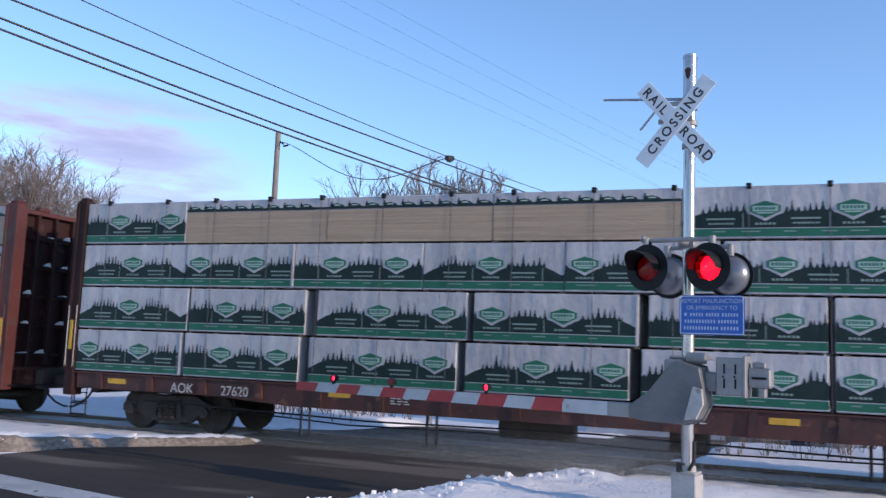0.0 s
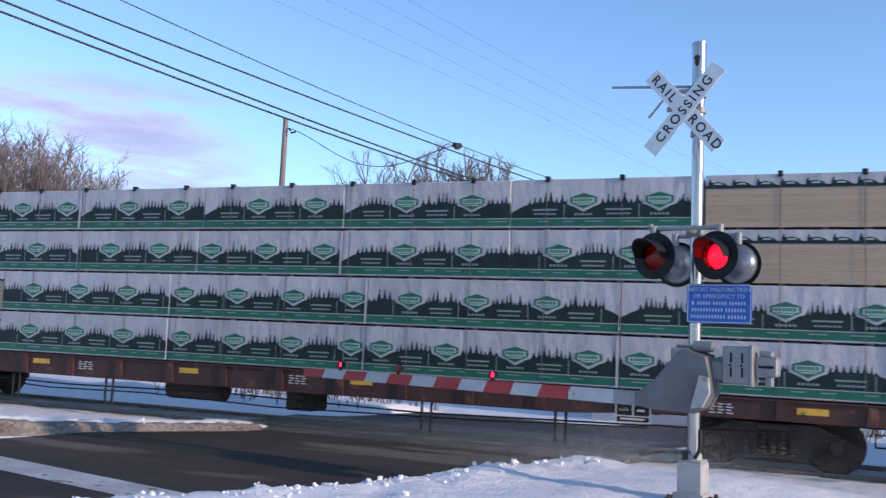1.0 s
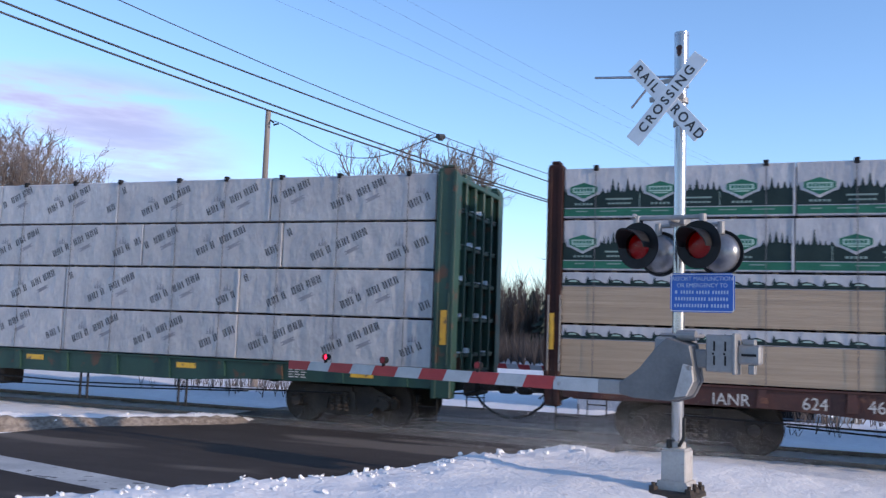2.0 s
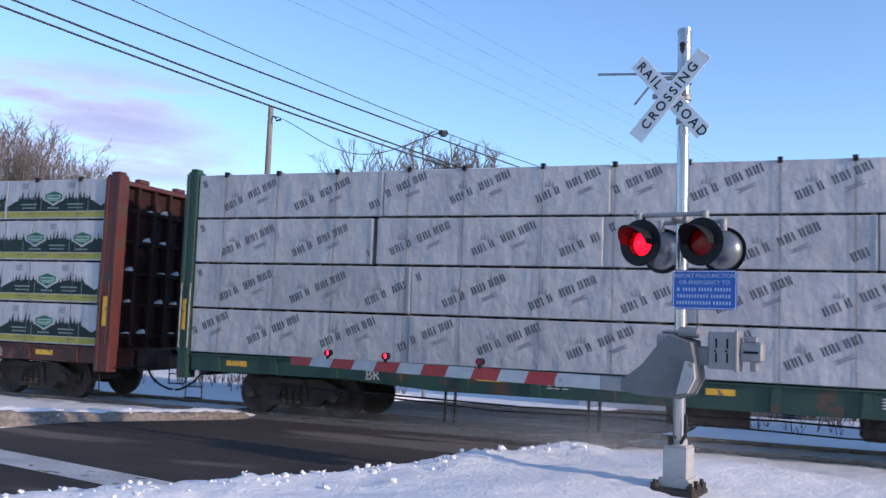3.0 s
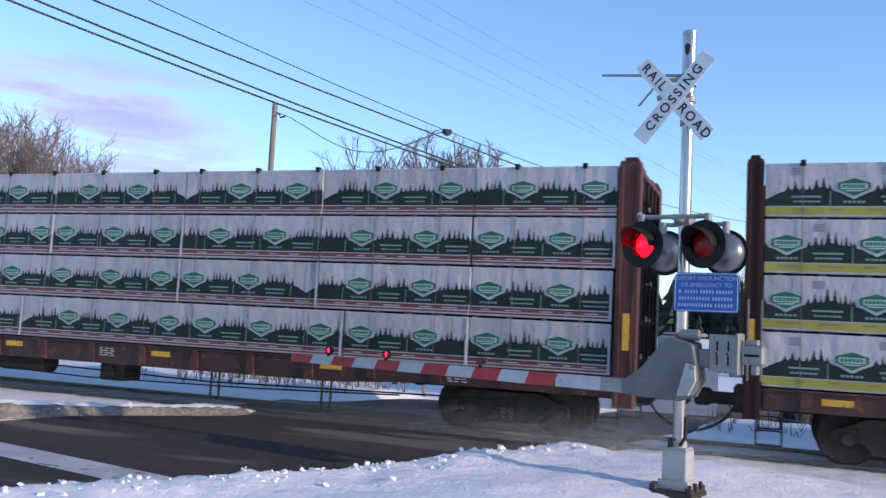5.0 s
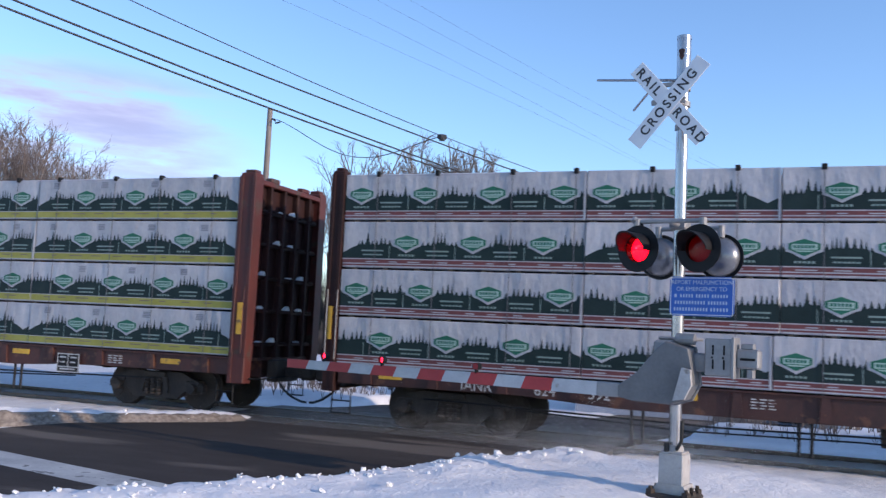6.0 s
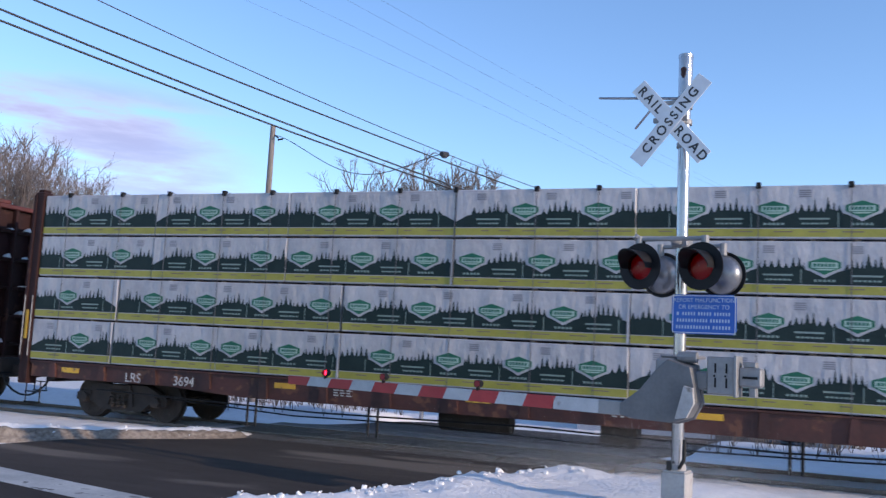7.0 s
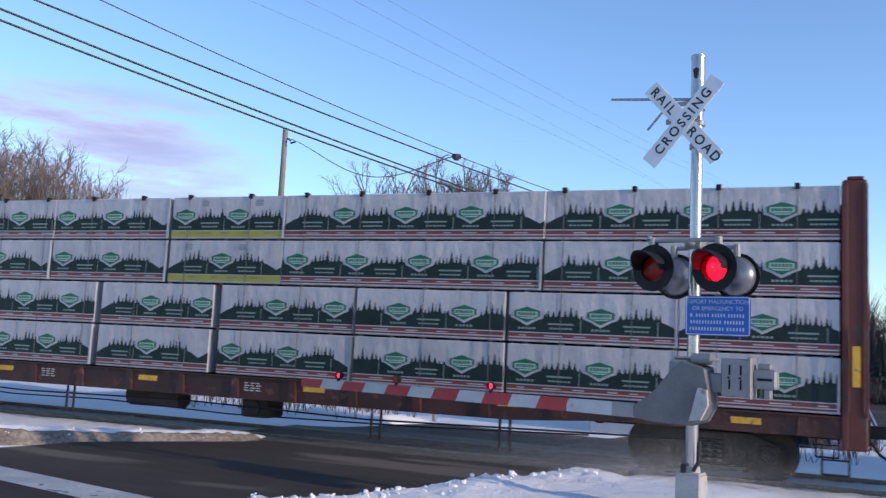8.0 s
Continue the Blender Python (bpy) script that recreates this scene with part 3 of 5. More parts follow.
def flatcar(deck_paint, end_paint, post_paint, label):
    car = new("lumber_flatcar")
    tagged(car, label, "rail car", "cars of the train")
    bm = bmesh.new()
    box(bm, 0.1, CAR_LEN - 0.1, -1.38, 1.38, 1.04, 1.10, 0.01)
    part("deck", bm, deck_paint, car)
    for y in (-1, 1):
        bm = bmesh.new()
        a, b = sorted((y * 1.34, y * 1.385))
        drop = [(0.36, 0.78), (3.8, 0.78), (5.4, 0.68), (CAR_LEN - 5.4, 0.68), (CAR_LEN - 3.8, 0.78), (CAR_LEN - 0.36, 0.78), (CAR_LEN - 0.36, 1.09), (0.36, 1.09)]
        plate(bm, drop, a, b)
        a, b = sorted((y * 1.30, y * 1.43))
        box(bm, 0.36, CAR_LEN - 0.36, a, b, 1.075, 1.105, 0.006)
        sill = part("side_sill", bm, deck_paint, car, "scuffed rusty side sill")
        for i in range(18):
            x = 0.95 + i * 1.254
            lo = 0.70 if 5.4 < x < CAR_LEN - 5.4 else 0.79
            bm = bmesh.new()
            a, b = sorted((y * 1.385, y * 1.43))
            plate(bm, [(x - 0.09, lo), (x + 0.09, lo), (x + 0.06, 1.07), (x - 0.06, 1.07)], a, b)
            part("stake_pocket", bm, deck_paint, sill)
            if i in (0, 4, 7, 10, 13, 16):
                bm = bmesh.new()
                a, b = sorted((y * 1.388, y * 1.398))
                box(bm, x + 0.22, x + 0.66, a, b, 0.90, 1.00)
                part("reflector", bm, "yellow", sill, "yellow reflective sheet")
            if i in (5, 9, 15):
                bm = bmesh.new()
                a, b = sorted((y * 1.388, y * 1.396))
                for r in range(4):
                    for g in range(3):
                        box(bm, x + 0.2 + g * 0.13, x + 0.30 + g * 0.13 - 0.03 * ((r + g) % 2), a, b, 0.84 + r * 0.045, 0.86 + r * 0.045)
                tagged(part("stencil", bm, "mark", sill), "small unreadable white stencil lines", kind="stuff")
    bm = bmesh.new()
    box(bm, 0.3, CAR_LEN - 0.3, -0.33, 0.33, 0.68, 1.04, 0.02)
    for i in range(9):
        x = 4.2 + i * 1.85
        plate(bm, [(-1.34, 1.04), (-0.33, 0.66), (0.33, 0.66), (1.34, 1.04)], x - 0.05, x + 0.05, axis="x")
    part("center_sill", bm, deck_paint, car)
    bm = bmesh.new()
    box(bm, 0.2, CAR_LEN - 0.2, -0.12, 0.12, 4.30, 4.44, 0.02)
    for i in range(10):
        x = 1.6 + i * 2.22
        box(bm, x - 0.08, x + 0.08, -0.08, 0.08, 1.10, 4.30, 0.01)
    part("center_beam", bm, deck_paint, car, "steel truss along the middle of the car")
    # on red cars end_paint carries painted-in shade; only the front posts go without
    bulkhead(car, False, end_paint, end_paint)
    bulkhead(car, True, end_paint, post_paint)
    for x in (2.45, CAR_LEN - 2.25):
        bogie(car, x)
    for fr in (False, True):
        coupler(car, fr)
    # things slung under the deck
    bm = bmesh.new()
    tube(bm, (9.3, -0.75, 0.56), (10.6, -0.75, 0.56), 0.22, n=16)
    part("air_tank", bm, "bogie", car)
    bm = bmesh.new()
    box(bm, 12.2, 12.8, -1.1, -0.5, 0.32, 0.72, 0.04)
    tube(bm, (12.5, -1.15, 0.5), (12.5, -0.45, 0.5), 0.14, n=12)
    part("brake_valve", bm, "bogie", car)
    # brackets and rods are black to put the shade under the deck into them
    for x in (5.7, 8.2, 15.2, 17.6):
        bm = bmesh.new()
        for dx in (-0.09, 0.09):
            tube(bm, (x + dx, -1.33, 0.70), (x + dx, -1.33, 0.16), 0.026, n=6)
        part("hanging_bracket", bm, "black", car)
    path_tube("brake_rod", [(3.8, -1.2, 0.52), (6.5, -1.2, 0.40), (9.0, -1.2, 0.44), (12.0, -1.2, 0.36), (16.0, -1.2, 0.42), (19.0, -1.2, 0.52)], 0.014, "black", car)
    path_tube("train_line", [(2.0, -1.28, 0.60), (7.0, -1.28, 0.50), (11.0, -1.28, 0.56), (15.0, -1.28, 0.48), (21.0, -1.28, 0.60)], 0.016, "black", car)
    return car


# ---- lumber bundles ----
INK = dict(green=("green_ink", "bright green"), yellow=("yellow_ink", "yellow-green"), maroon=("maroon_ink", "maroon"))
PERIOD = 1.25


def quad(bm, pts, y, mi=0):
    bm.faces.new([bm.verts.new((p[0], y, p[1])) for p in pts]).material_index = mi


def clip_x(pts, length):
    """An outline cut off at the two ends of the pack."""
    for limit, sign in ((0.004, 1), (length - 0.004, -1)):
        out = []
        for p, q in zip(pts, pts[1:] + pts[:1]):
            a, b = (p[0] - limit) * sign, (q[0] - limit) * sign
            if a >= 0:
                out.append(p)
            if a * b < 0:
                out.append((limit, p[1] + (q[1] - p[1]) * a / (a - b)))
        pts = out
    return pts


def tree_line(bm, x0, x1, length, rnd, low, mid, high):
    """A jagged row of conifers as one outline."""
    x0, x1 = max(0, x0), min(length, x1)
    if x1 - x0 < 0.06:
        return
    top, x = [(x0, mid)], x0
    while x < x1 - 0.03:
        w = min(rnd.uniform(0.055, 0.115), x1 - x)
        hump = 0.50 + 0.50 * math.sin(math.pi * min(1.0, ((x - x0) / (x1 - x0)) ** 0.8)) ** 0.7
        h = mid + (high - mid) * rnd.choice((0.45, 0.65, 0.8, 0.92, 1.06)) * rnd.uniform(0.9, 1.05) * hump
        c = x + w / 2
        d = h - mid
        top += [(x + w * 0.08, mid + d * 0.30), (c - w * 0.26, mid + d * 0.38), (c - w * 0.28, mid + d * 0.50), (c - w * 0.13, mid + d * 0.62), (c - w * 0.15, mid + d * 0.72),
                (c, h), (c + w * 0.15, mid + d * 0.70), (c + w * 0.13, mid + d * 0.60), (c + w * 0.28, mid + d * 0.46), (c + w * 0.25, mid + d * 0.36), (x + w * 0.93, mid + d * 0.28)]
        x += w
    top += [(x1, mid)]
    quad(bm, [(x0, low), (x1, low)] + top[::-1], -0.003)


BUNDLES = {}


def badge(pack, c):
    """The green six-sided emblem with its pale rim and lettering band."""
    if "badge" not in BUNDLES:
        bm = bmesh.new()
        def ring(k):
            return [(-0.235 * k, -0.045 * k), (0, -0.155 * k), (0.235 * k, -0.045 * k), (0.235 * k, 0.050 * k), (0, 0.125 * k), (-0.235 * k, 0.050 * k)]
        quad(bm, ring(1.0), -0.006, 1)
        quad(bm, ring(0.965), -0.009, 0)
        quad(bm, [(-0.185, -0.048), (0.185, -0.048), (0.185, 0.040), (-0.185, 0.040)], -0.012, 2)
        for q in range(6):
            quad(bm, [(-0.155 + q * 0.053, -0.026), (-0.120 + q * 0.053, -0.026), (-0.120 + q * 0.053, 0.022), (-0.155 + q * 0.053, 0.022)], -0.015, 0)
        quad(bm, [(-0.095, -0.082), (0.095, -0.082), (0.150, -0.060), (-0.150, -0.060)], -0.012, 2)
        b = part("badge", bm, ["green_ink", "halo_ink", "pale_ink"], pack)
        BUNDLES["badge"] = b
    else:
        b = again(BUNDLES["badge"], pack)
    b.matrix_basis = pose(c, 0, 0.470)


def bundle(style, length, variant):
    """One wrapped stack of boards, its front face on y = 0, with the print of its wrap."""
    key = (style, round(length, 2), variant)
    if key in BUNDLES:
        return BUNDLES[key]
    rnd = random.Random(hash((round(length * 100), variant, len(style))) % 9999)
    h = PACK_H
    bm = bmesh.new()
    words_of = dict(green="white lumber wrap printed with dark trees and green stripe", yellow="white lumber wrap printed with trees and yellow stripe",
                    maroon="white lumber wrap printed with trees and maroon stripe", white="plain white lumber wrap with slanted dark print",
                    open="sawn lumber bundle wrapped only along its top", plain="white-wrapped lumber pack on the far side of the car")[style]
    if style == "open":
        box(bm, 0.01, length - 0.01, 0.03, 1.19, 0.0, 0.60)
        ob = part("lumber_pack", bm, "lumber")
        rows = 15
        t = 0.60 / rows
        bm = bmesh.new()
        box(bm, 0.0, length, 0.0, 0.026, 0.0, t - 0.0015)
        plank = part("board", bm, "lumber", ob)
        for r in range(rows):
            b = plank if r == 0 else again(plank, ob)
            b.matrix_basis = pose(rnd.uniform(-0.008, 0.008), rnd.uniform(0.002, 0.007), r * t)
        bm = bmesh.new()
        box(bm, 0.0, length, 0.0, 1.19, 0.60, h, 0.012)
        top = part("top_wrap", bm, "wrap", ob)
        bm = bmesh.new()
        x = 0.04
        quad(bm, [(0, 0.615), (length, 0.615), (length, 0.66), (0, 0.66)], -0.003)
        while x + 0.3 < length:
            quad(bm, [(x, 0.655), (x + 0.30, 0.655), (x + 0.24, 0.70), (x + 0.14, 0.725), (x + 0.05, 0.71), (x + 0.03, 0.78), (x, 0.70)], -0.003)
            x += 0.36
        part("forest_print", bm, "trees_ink", ob)
        bm = bmesh.new()
        x = 0.04
        while x + 0.3 < length:
            quad(bm, [(x + 0.07, 0.675), (x + 0.22, 0.675), (x + 0.19, 0.70), (x + 0.10, 0.70)], -0.006)
            x += 0.36
        tagged(part("printed_logo", bm, "pale_ink", ob), kind="stuff")
    elif style == "plain":
        box(bm, 0.0, length, 0.0, 1.19, 0.0, h, 0.014)
        ob = part("lumber_pack", bm, "wrap")
    else:
        box(bm, 0.0, length, 0.0, 1.19, 0.0, h, 0.014)
        ob = part("lumber_pack", bm, "wrap2" if style == "white" else "wrap")
        phase = (0.0, 0.52, 0.93)[variant % 3]
        if style == "white":
            dark, faint = bmesh.new(), bmesh.new()
            x = -0.9 + phase * 1.3
            lift = (0.12, 0.20, 0.16)[variant % 3]
            while x < length:
                def slanted(b, a0, a1, v0, v1, y):
                    ca, sa = math.cos(radians(24)), math.sin(radians(24))
                    pts = [(x + a * ca - v * sa, lift + a * sa + v * ca) for a, v in ((a0, v0), (a1, v0), (a1, v1), (a0, v1))]
                    if min(p[0] for p in pts) > 0.02 and max(p[0] for p in pts) < length - 0.02 and max(p[1] for p in pts) < h - 0.02:
                        quad(b, pts, y)
                a = 0.0
                for n_letters in (4, 6):
                    for c in range(n_letters):
                        slanted(dark, a, a + 0.026, 0.0, 0.145, -0.003)
                        if c % 4 != 2:
                            slanted(dark, a + 0.050, a + 0.076, 0.0, 0.145, -0.003)
                        a += 0.112
                    a += 0.12
                slanted(faint, 0.66, 0.96, -0.17, -0.15, -0.003)
                slanted(faint, 0.66, 0.96, -0.12, -0.10, -0.003)
                slanted(faint, 0.70, 0.92, -0.15, -0.12, -0.003)
                if 0.05 < x + 0.1 and x + 0.36 < length:
                    for k, hh in enumerate((0.10, 0.16, 0.12)):
                        quad(faint, [(x + 0.1 + k * 0.06, lift + 0.28), (x + 0.15 + k * 0.06, lift + 0.28), (x + 0.125 + k * 0.06, min(h - 0.02, lift + 0.28 + hh))], -0.003)
                x += 1.55
            tagged(part("slanted_print", dark, "black_ink", ob), "slanted dark print", kind="stuff")
            tagged(part("faint_print", faint, "grey_ink", ob), kind="stuff")
        else:
            ink, pale = bmesh.new(), bmesh.new()
            stripe = bmesh.new()
            if style == "maroon":
                for z0, z1 in ((0.035, 0.065), (0.085, 0.150)):
                    quad(stripe, [(0.005, z0), (length - 0.005, z0), (length - 0.005, z1), (0.005, z1)], -0.003)
            else:
                quad(stripe, [(0.005, 0.03), (length - 0.005, 0.03), (length - 0.005, 0.155), (0.005, 0.155)], -0.003)
            x = -PERIOD + phase
            while x < length:
                # the badge, the bowl of white round it, then a clump of trees up to the seam
                c = x + 0.33
                bowl = [(x, 0.168), (x + 0.66, 0.168), (x + 0.66, 0.50), (x + 0.615, 0.40), (x + 0.52, 0.37), (c, 0.27), (x + 0.14, 0.37), (x + 0.045, 0.40), (x, 0.47)]
                bowl = clip_x(bowl, length)
                if len(bowl) > 3 and max(p[0] for p in bowl) - min(p[0] for p in bowl) > 0.04:
                    quad(ink, bowl, -0.003)
                tree_line(ink, x + 0.60, x + PERIOD + 0.06, length, rnd, 0.168, 0.385, 0.645)
                if c - 0.235 > 0.0 and c + 0.235 < length:
                    badge(ob, c)
                    for q in range(5):
                        quad(pale, [(c - 0.15 + q * 0.064, 0.212), (c - 0.105 + q * 0.064, 0.212), (c - 0.105 + q * 0.064, 0.248), (c - 0.15 + q * 0.064, 0.248)], -0.006)
                a, b = x + 0.70, x + PERIOD - 0.12
                if a > 0 and b < length:
                    quad(pale, [(a, 0.296), (b, 0.296), (b, 0.324), (a, 0.324)], -0.006)
                    for q in range(6):
                        w6 = (b - a - 0.04) / 6
                        quad(pale, [(a + 0.03 + q * w6, 0.222), (a + 0.03 + (q + 0.8) * w6, 0.222), (a + 0.03 + (q + 0.8) * w6, 0.250), (a + 0.03 + q * w6, 0.250)], -0.006)
                if 0.02 < x < length - 0.02:
                    quad(pale, [(x - 0.007, 0.17), (x + 0.007, 0.17), (x + 0.007, 0.40), (x - 0.007, 0.40)], -0.006)
                x += PERIOD
            part("forest_print", ink, "trees_ink", ob)
            tagged(part("text_print", pale, "text_ink", ob), kind="stuff")
            st = part("printed_stripe", stripe, INK[style][0], ob, INK[style][1] + " printed stripe")
            bm = bmesh.new()
            x = 0.2 + phase * 0.3
            while x + 0.3 < length:
                wd = rnd.uniform(0.12, 0.34)
                quad(bm, [(x, 0.10), (x + wd, 0.10), (x + wd, 0.118), (x, 0.118)], -0.006)
                x += wd + rnd.uniform(0.18, 0.4)
            tagged(part("stripe_print", bm, dict(green="text_ink", yellow="dunnage", maroon="wrap")[style], st), kind="stuff")
            if style == "yellow":
                bm = bmesh.new()
                x = phase + 0.70 - PERIOD
                while x < 0.02:
                    x += PERIOD
                while x + 0.2 < length:
                    for r in range(4):
                        quad(bm, [(x, 0.645 + r * 0.032), (x + 0.17, 0.645 + r * 0.032), (x + 0.17, 0.668 + r * 0.032), (x, 0.668 + r * 0.032)], -0.004)
                    x += PERIOD
                tagged(part("printed_label", bm, "grey_ink", ob), kind="stuff")
        # loose fold of wrap at one end
        bm = bmesh.new()
        plate(bm, [(length - 0.04, 0.01), (length - 0.005, 0.0), (length - 0.002, h - 0.01), (length - 0.035, h)], -0.016, -0.004)
        if variant == 0:
            part("wrap_fold", bm, "wrap", ob)
        else:
            bm.free()
    BUNDLES[key] = tagged(ob, words_of, "lumber bundle", "bundles on the train")
    MADE.add(ob)
    return ob


MADE = set()


def place_bundle(style, length, variant, car, x, y, z, rz):
    first = bundle(style, length, variant)
    m = pose(x, y, z, 0, 0, rz)
    if first in MADE:
        MADE.discard(first)
        ob = first
        ob.matrix_basis = m
    else:
        ob = copy_thing(first, m)
    MOVING.append((ob, m, car))


def strap(car, x, rnd):
    key = "strap"
    m = pose(x, -1.40, 0)
    if key not in BUNDLES:
        bm = bmesh.new()
        box(bm, -0.006, 0.006, -0.022, -0.017, 1.08, 4.615)
        box(bm, -0.011, 0.011, -0.022, 1.2, 4.612, 4.617)
        s = part("tie_down_strap", bm, "strap")
        bm = bmesh.new()
        box(bm, -0.040, 0.040, -0.034, 0.06, 4.535, 4.63, 0.008)
        part("corner_protector", bm, "black", s, "black plastic corner guard")
        BUNDLES[key] = tagged(s, "black strap with a corner guard over the load", "strap", "load straps")
        s.matrix_basis = m
    else:
        s = copy_thing(BUNDLES[key], m)
    MOVING.append((s, m, car))


# cuts along each tier from the top one down; "o" marks the bundles left open below a top wrap
CARS = [
    dict(style="green", tiers=[[2.8, 5.98, 9.22, 12.4, 15.9, 19.4], [2.87, 5.32, 7.94, 10.51, 13.05, 16.3, 19.6], [3.03, 5.85, 8.92, 11.89, 14.64, 17.6, 20.2], [2.97, 5.73, 8.79, 11.79, 14.64, 17.6, 20.2]],
         special={(0, 1): "open", (0, 2): "open", (0, 3): "open"}, mark=("AOK", "27620"),
         gaps={(2, 0): 0.05, (2, 1): 0.24, (2, 2): 0.13, (2, 3): 0.16, (2, 4): 0.10, (3, 0): 0.08, (3, 1): 0.21, (3, 2): 0.16, (3, 3): 0.20, (3, 4): 0.09, (1, 4): 0.07}),
    dict(style="green", tiers=[[3.94, 7.15, 10.28, 13.4, 16.63, 19.86], [3.92, 7.15, 10.18, 13.4, 16.64, 19.88], [5.18, 9.6, 13.97, 18.55], [5.17, 9.6, 13.97, 18.55]],
         special={(0, 6): "open", (1, 6): "open", (2, 0): "open", (3, 0): "open"}, mark=("IANR", "624", "463")),
    dict(style="white", tiers=[[4.3, 8.4, 12.7, 15.8, 19.4], [4.2, 8.3, 12.4, 16.5, 19.7], [4.9, 9.8, 14.6, 18.8], [4.9, 9.8, 14.6, 18.8]], special={}, mark=("BR", ""),
         gaps={(t, i): 0.09 if (t, i) == (1, 0) else 0.015 for t in range(4) for i in range(6)}),
    dict(style="yellow", tiers=[[2.6, 5.1, 7.6, 10.15, 12.67, 15.04, 17.57, 20.14]] * 4, special={}, mark=("AOK", "27637")),
    dict(style="maroon", tiers=[[4.78, 7.82, 10.97, 14.25, 17.32, 20.3]] * 3 + [[4.78, 7.72, 10.32, 14.60, 17.92, 20.3]], special={}, mark=("IANR", "624", "392")),
    dict(style="yellow", tiers=[[3.2, 6.25, 9.6, 12.74, 17.82]] * 2 + [[2.45, 7.5, 12.68, 17.82], [2.4, 4.87, 7.5, 12.68, 17.85]], special={}, mark=("LRS", "3694")),
    dict(style="maroon", tiers=[[4.3, 7.4, 10.45, 13.08, 18.19]] * 2 + [[3.0, 5.9, 8.83, 11.75, 14.7, 17.6, 20.42]] * 2, special={(0, 3): "yellow", (1, 3): "yellow"}, mark=("LRS", ""),
         gaps={(2, 1): 0.14, (2, 2): 0.16, (2, 3): 0.17, (2, 4): 0.06, (2, 5): 0.06, (3, 1): 0.14, (3, 2): 0.17, (3, 3): 0.19, (3, 4): 0.06, (3, 5): 0.05, (0, 2): 0.08, (1, 2): 0.07}),
]


def data_panel(car, x):
    bm = bmesh.new()
    box(bm, -0.28, 0.28, 0.0, 0.012, -0.19, 0.19)
    board = part("data_panel", bm, "black", car, "black panel with white ruled boxes")
    board.matrix_basis = pose(x, -1.446, 0.78)
    bm = bmesh.new()
    for x0, x1, z0, z1 in ((-0.28, 0.28, 0.17, 0.19), (-0.28, 0.28, -0.19, -0.17), (-0.28, -0.26, -0.19, 0.19), (0.26, 0.28, -0.19, 0.19), (-0.01, 0.01, -0.08, 0.17), (-0.26, 0.26, -0.09, -0.07),
                           (-0.22, -0.06, 0.10, 0.13), (-0.22, -0.08, 0.0, 0.03), (0.06, 0.22, 0.10, 0.13), (0.06, 0.18, 0.0, 0.03), (-0.20, 0.18, -0.14, -0.11)):
        box(bm, x0, x1, -0.004, 0.0, z0, z1)
    part("ruling", bm, "mark", board)


def build_train():
    rnd = random.Random(11)
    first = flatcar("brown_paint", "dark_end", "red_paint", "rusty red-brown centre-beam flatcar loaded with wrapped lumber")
    for k, spec in enumerate(CARS):
        if k == 0:
            car = first
        elif k == 2:
            car = flatcar("green_paint", "green_paint", "green_paint", "dark green centre-beam flatcar loaded with white-wrapped lumber")
        else:
            car = copy_thing(first, Matrix())
        MOVING.append((car, Matrix(), k))
    for k, spec in enumerate(CARS):
        car = MOVING[k][0]
        face = pose(0, 0, 0, 90)
        for body, x in zip(spec["mark"], (4.25, 5.2, 6.0) if k == 2 else (3.0, 4.2, 5.1)):
            if body:
                words("reporting_mark", body, 0.26, pose(x, -1.434, 0.885) @ face, "mark", car, "white stencilled letters", squeeze=0.95)
        if k in (1, 3, 5):
            data_panel(car, {1: 18.8, 3: 17.6, 5: 19.0}[k])
        lo, hi = 0.31, CAR_LEN - 0.37
        for tier, cuts in enumerate(spec["tiers"]):
            edges = [lo] + list(cuts) + [hi]
            z = LOAD_Z + (3 - tier) * TIER
            for i, (a, b) in enumerate(zip(edges, edges[1:])):
                style = spec["special"].get((tier, i), spec["style"])
                gap = 0.012 if rnd.random() < 0.9 else 0.04
                gap = spec.get('gaps', {}).get((tier, i), gap)
                length = round(b - a - gap, 2)
                dy = rnd.uniform(-0.012, 0.012)
                place_bundle(style, length, rnd.randrange(3), k, a + 0.006, -1.40 + dy, z, 0)
                place_bundle('plain', length, 0, k, b - gap + 0.006, 1.40 + dy, z, 180)
        for i in range(18):
            strap(k, 0.95 + i * 1.25 + rnd.uniform(-0.12, 0.12), rnd)
        # dunnage strips between the tiers
        for tier in range(1, 4):
            bm = bmesh.new()
            z = LOAD_Z + tier * TIER
            x = 0.5
            while x < CAR_LEN - 0.6:
                for y0, y1 in ((-1.34, -0.22), (0.22, 1.34)):
                    box(bm, x, x + 0.09, y0, y1, z - (TIER - PACK_H), z)
                x += 0.62
            d = part("dunnage", bm, "dunnage")
            tagged(d, "wooden strips between the stacked bundles", "wood strips", "dunnage", "stuff")
            MOVING.append((d, Matrix(), k))


build_train()


# ---- crossing signal with its gate ----
SIGNAL_AT = (-0.95, 10.31)
FACE = math.degrees(math.atan2(ROAD_L.y, ROAD_L.x))      # signs face down the road
SHUTTERS = []                                            # (slat, pose closed, on while the left lamp burns)


def disc(bm, r, y0, y1, n=28, mi=0):
    tube(bm, (0, y0, 0), (0, y1, 0), r, r, n, mi)


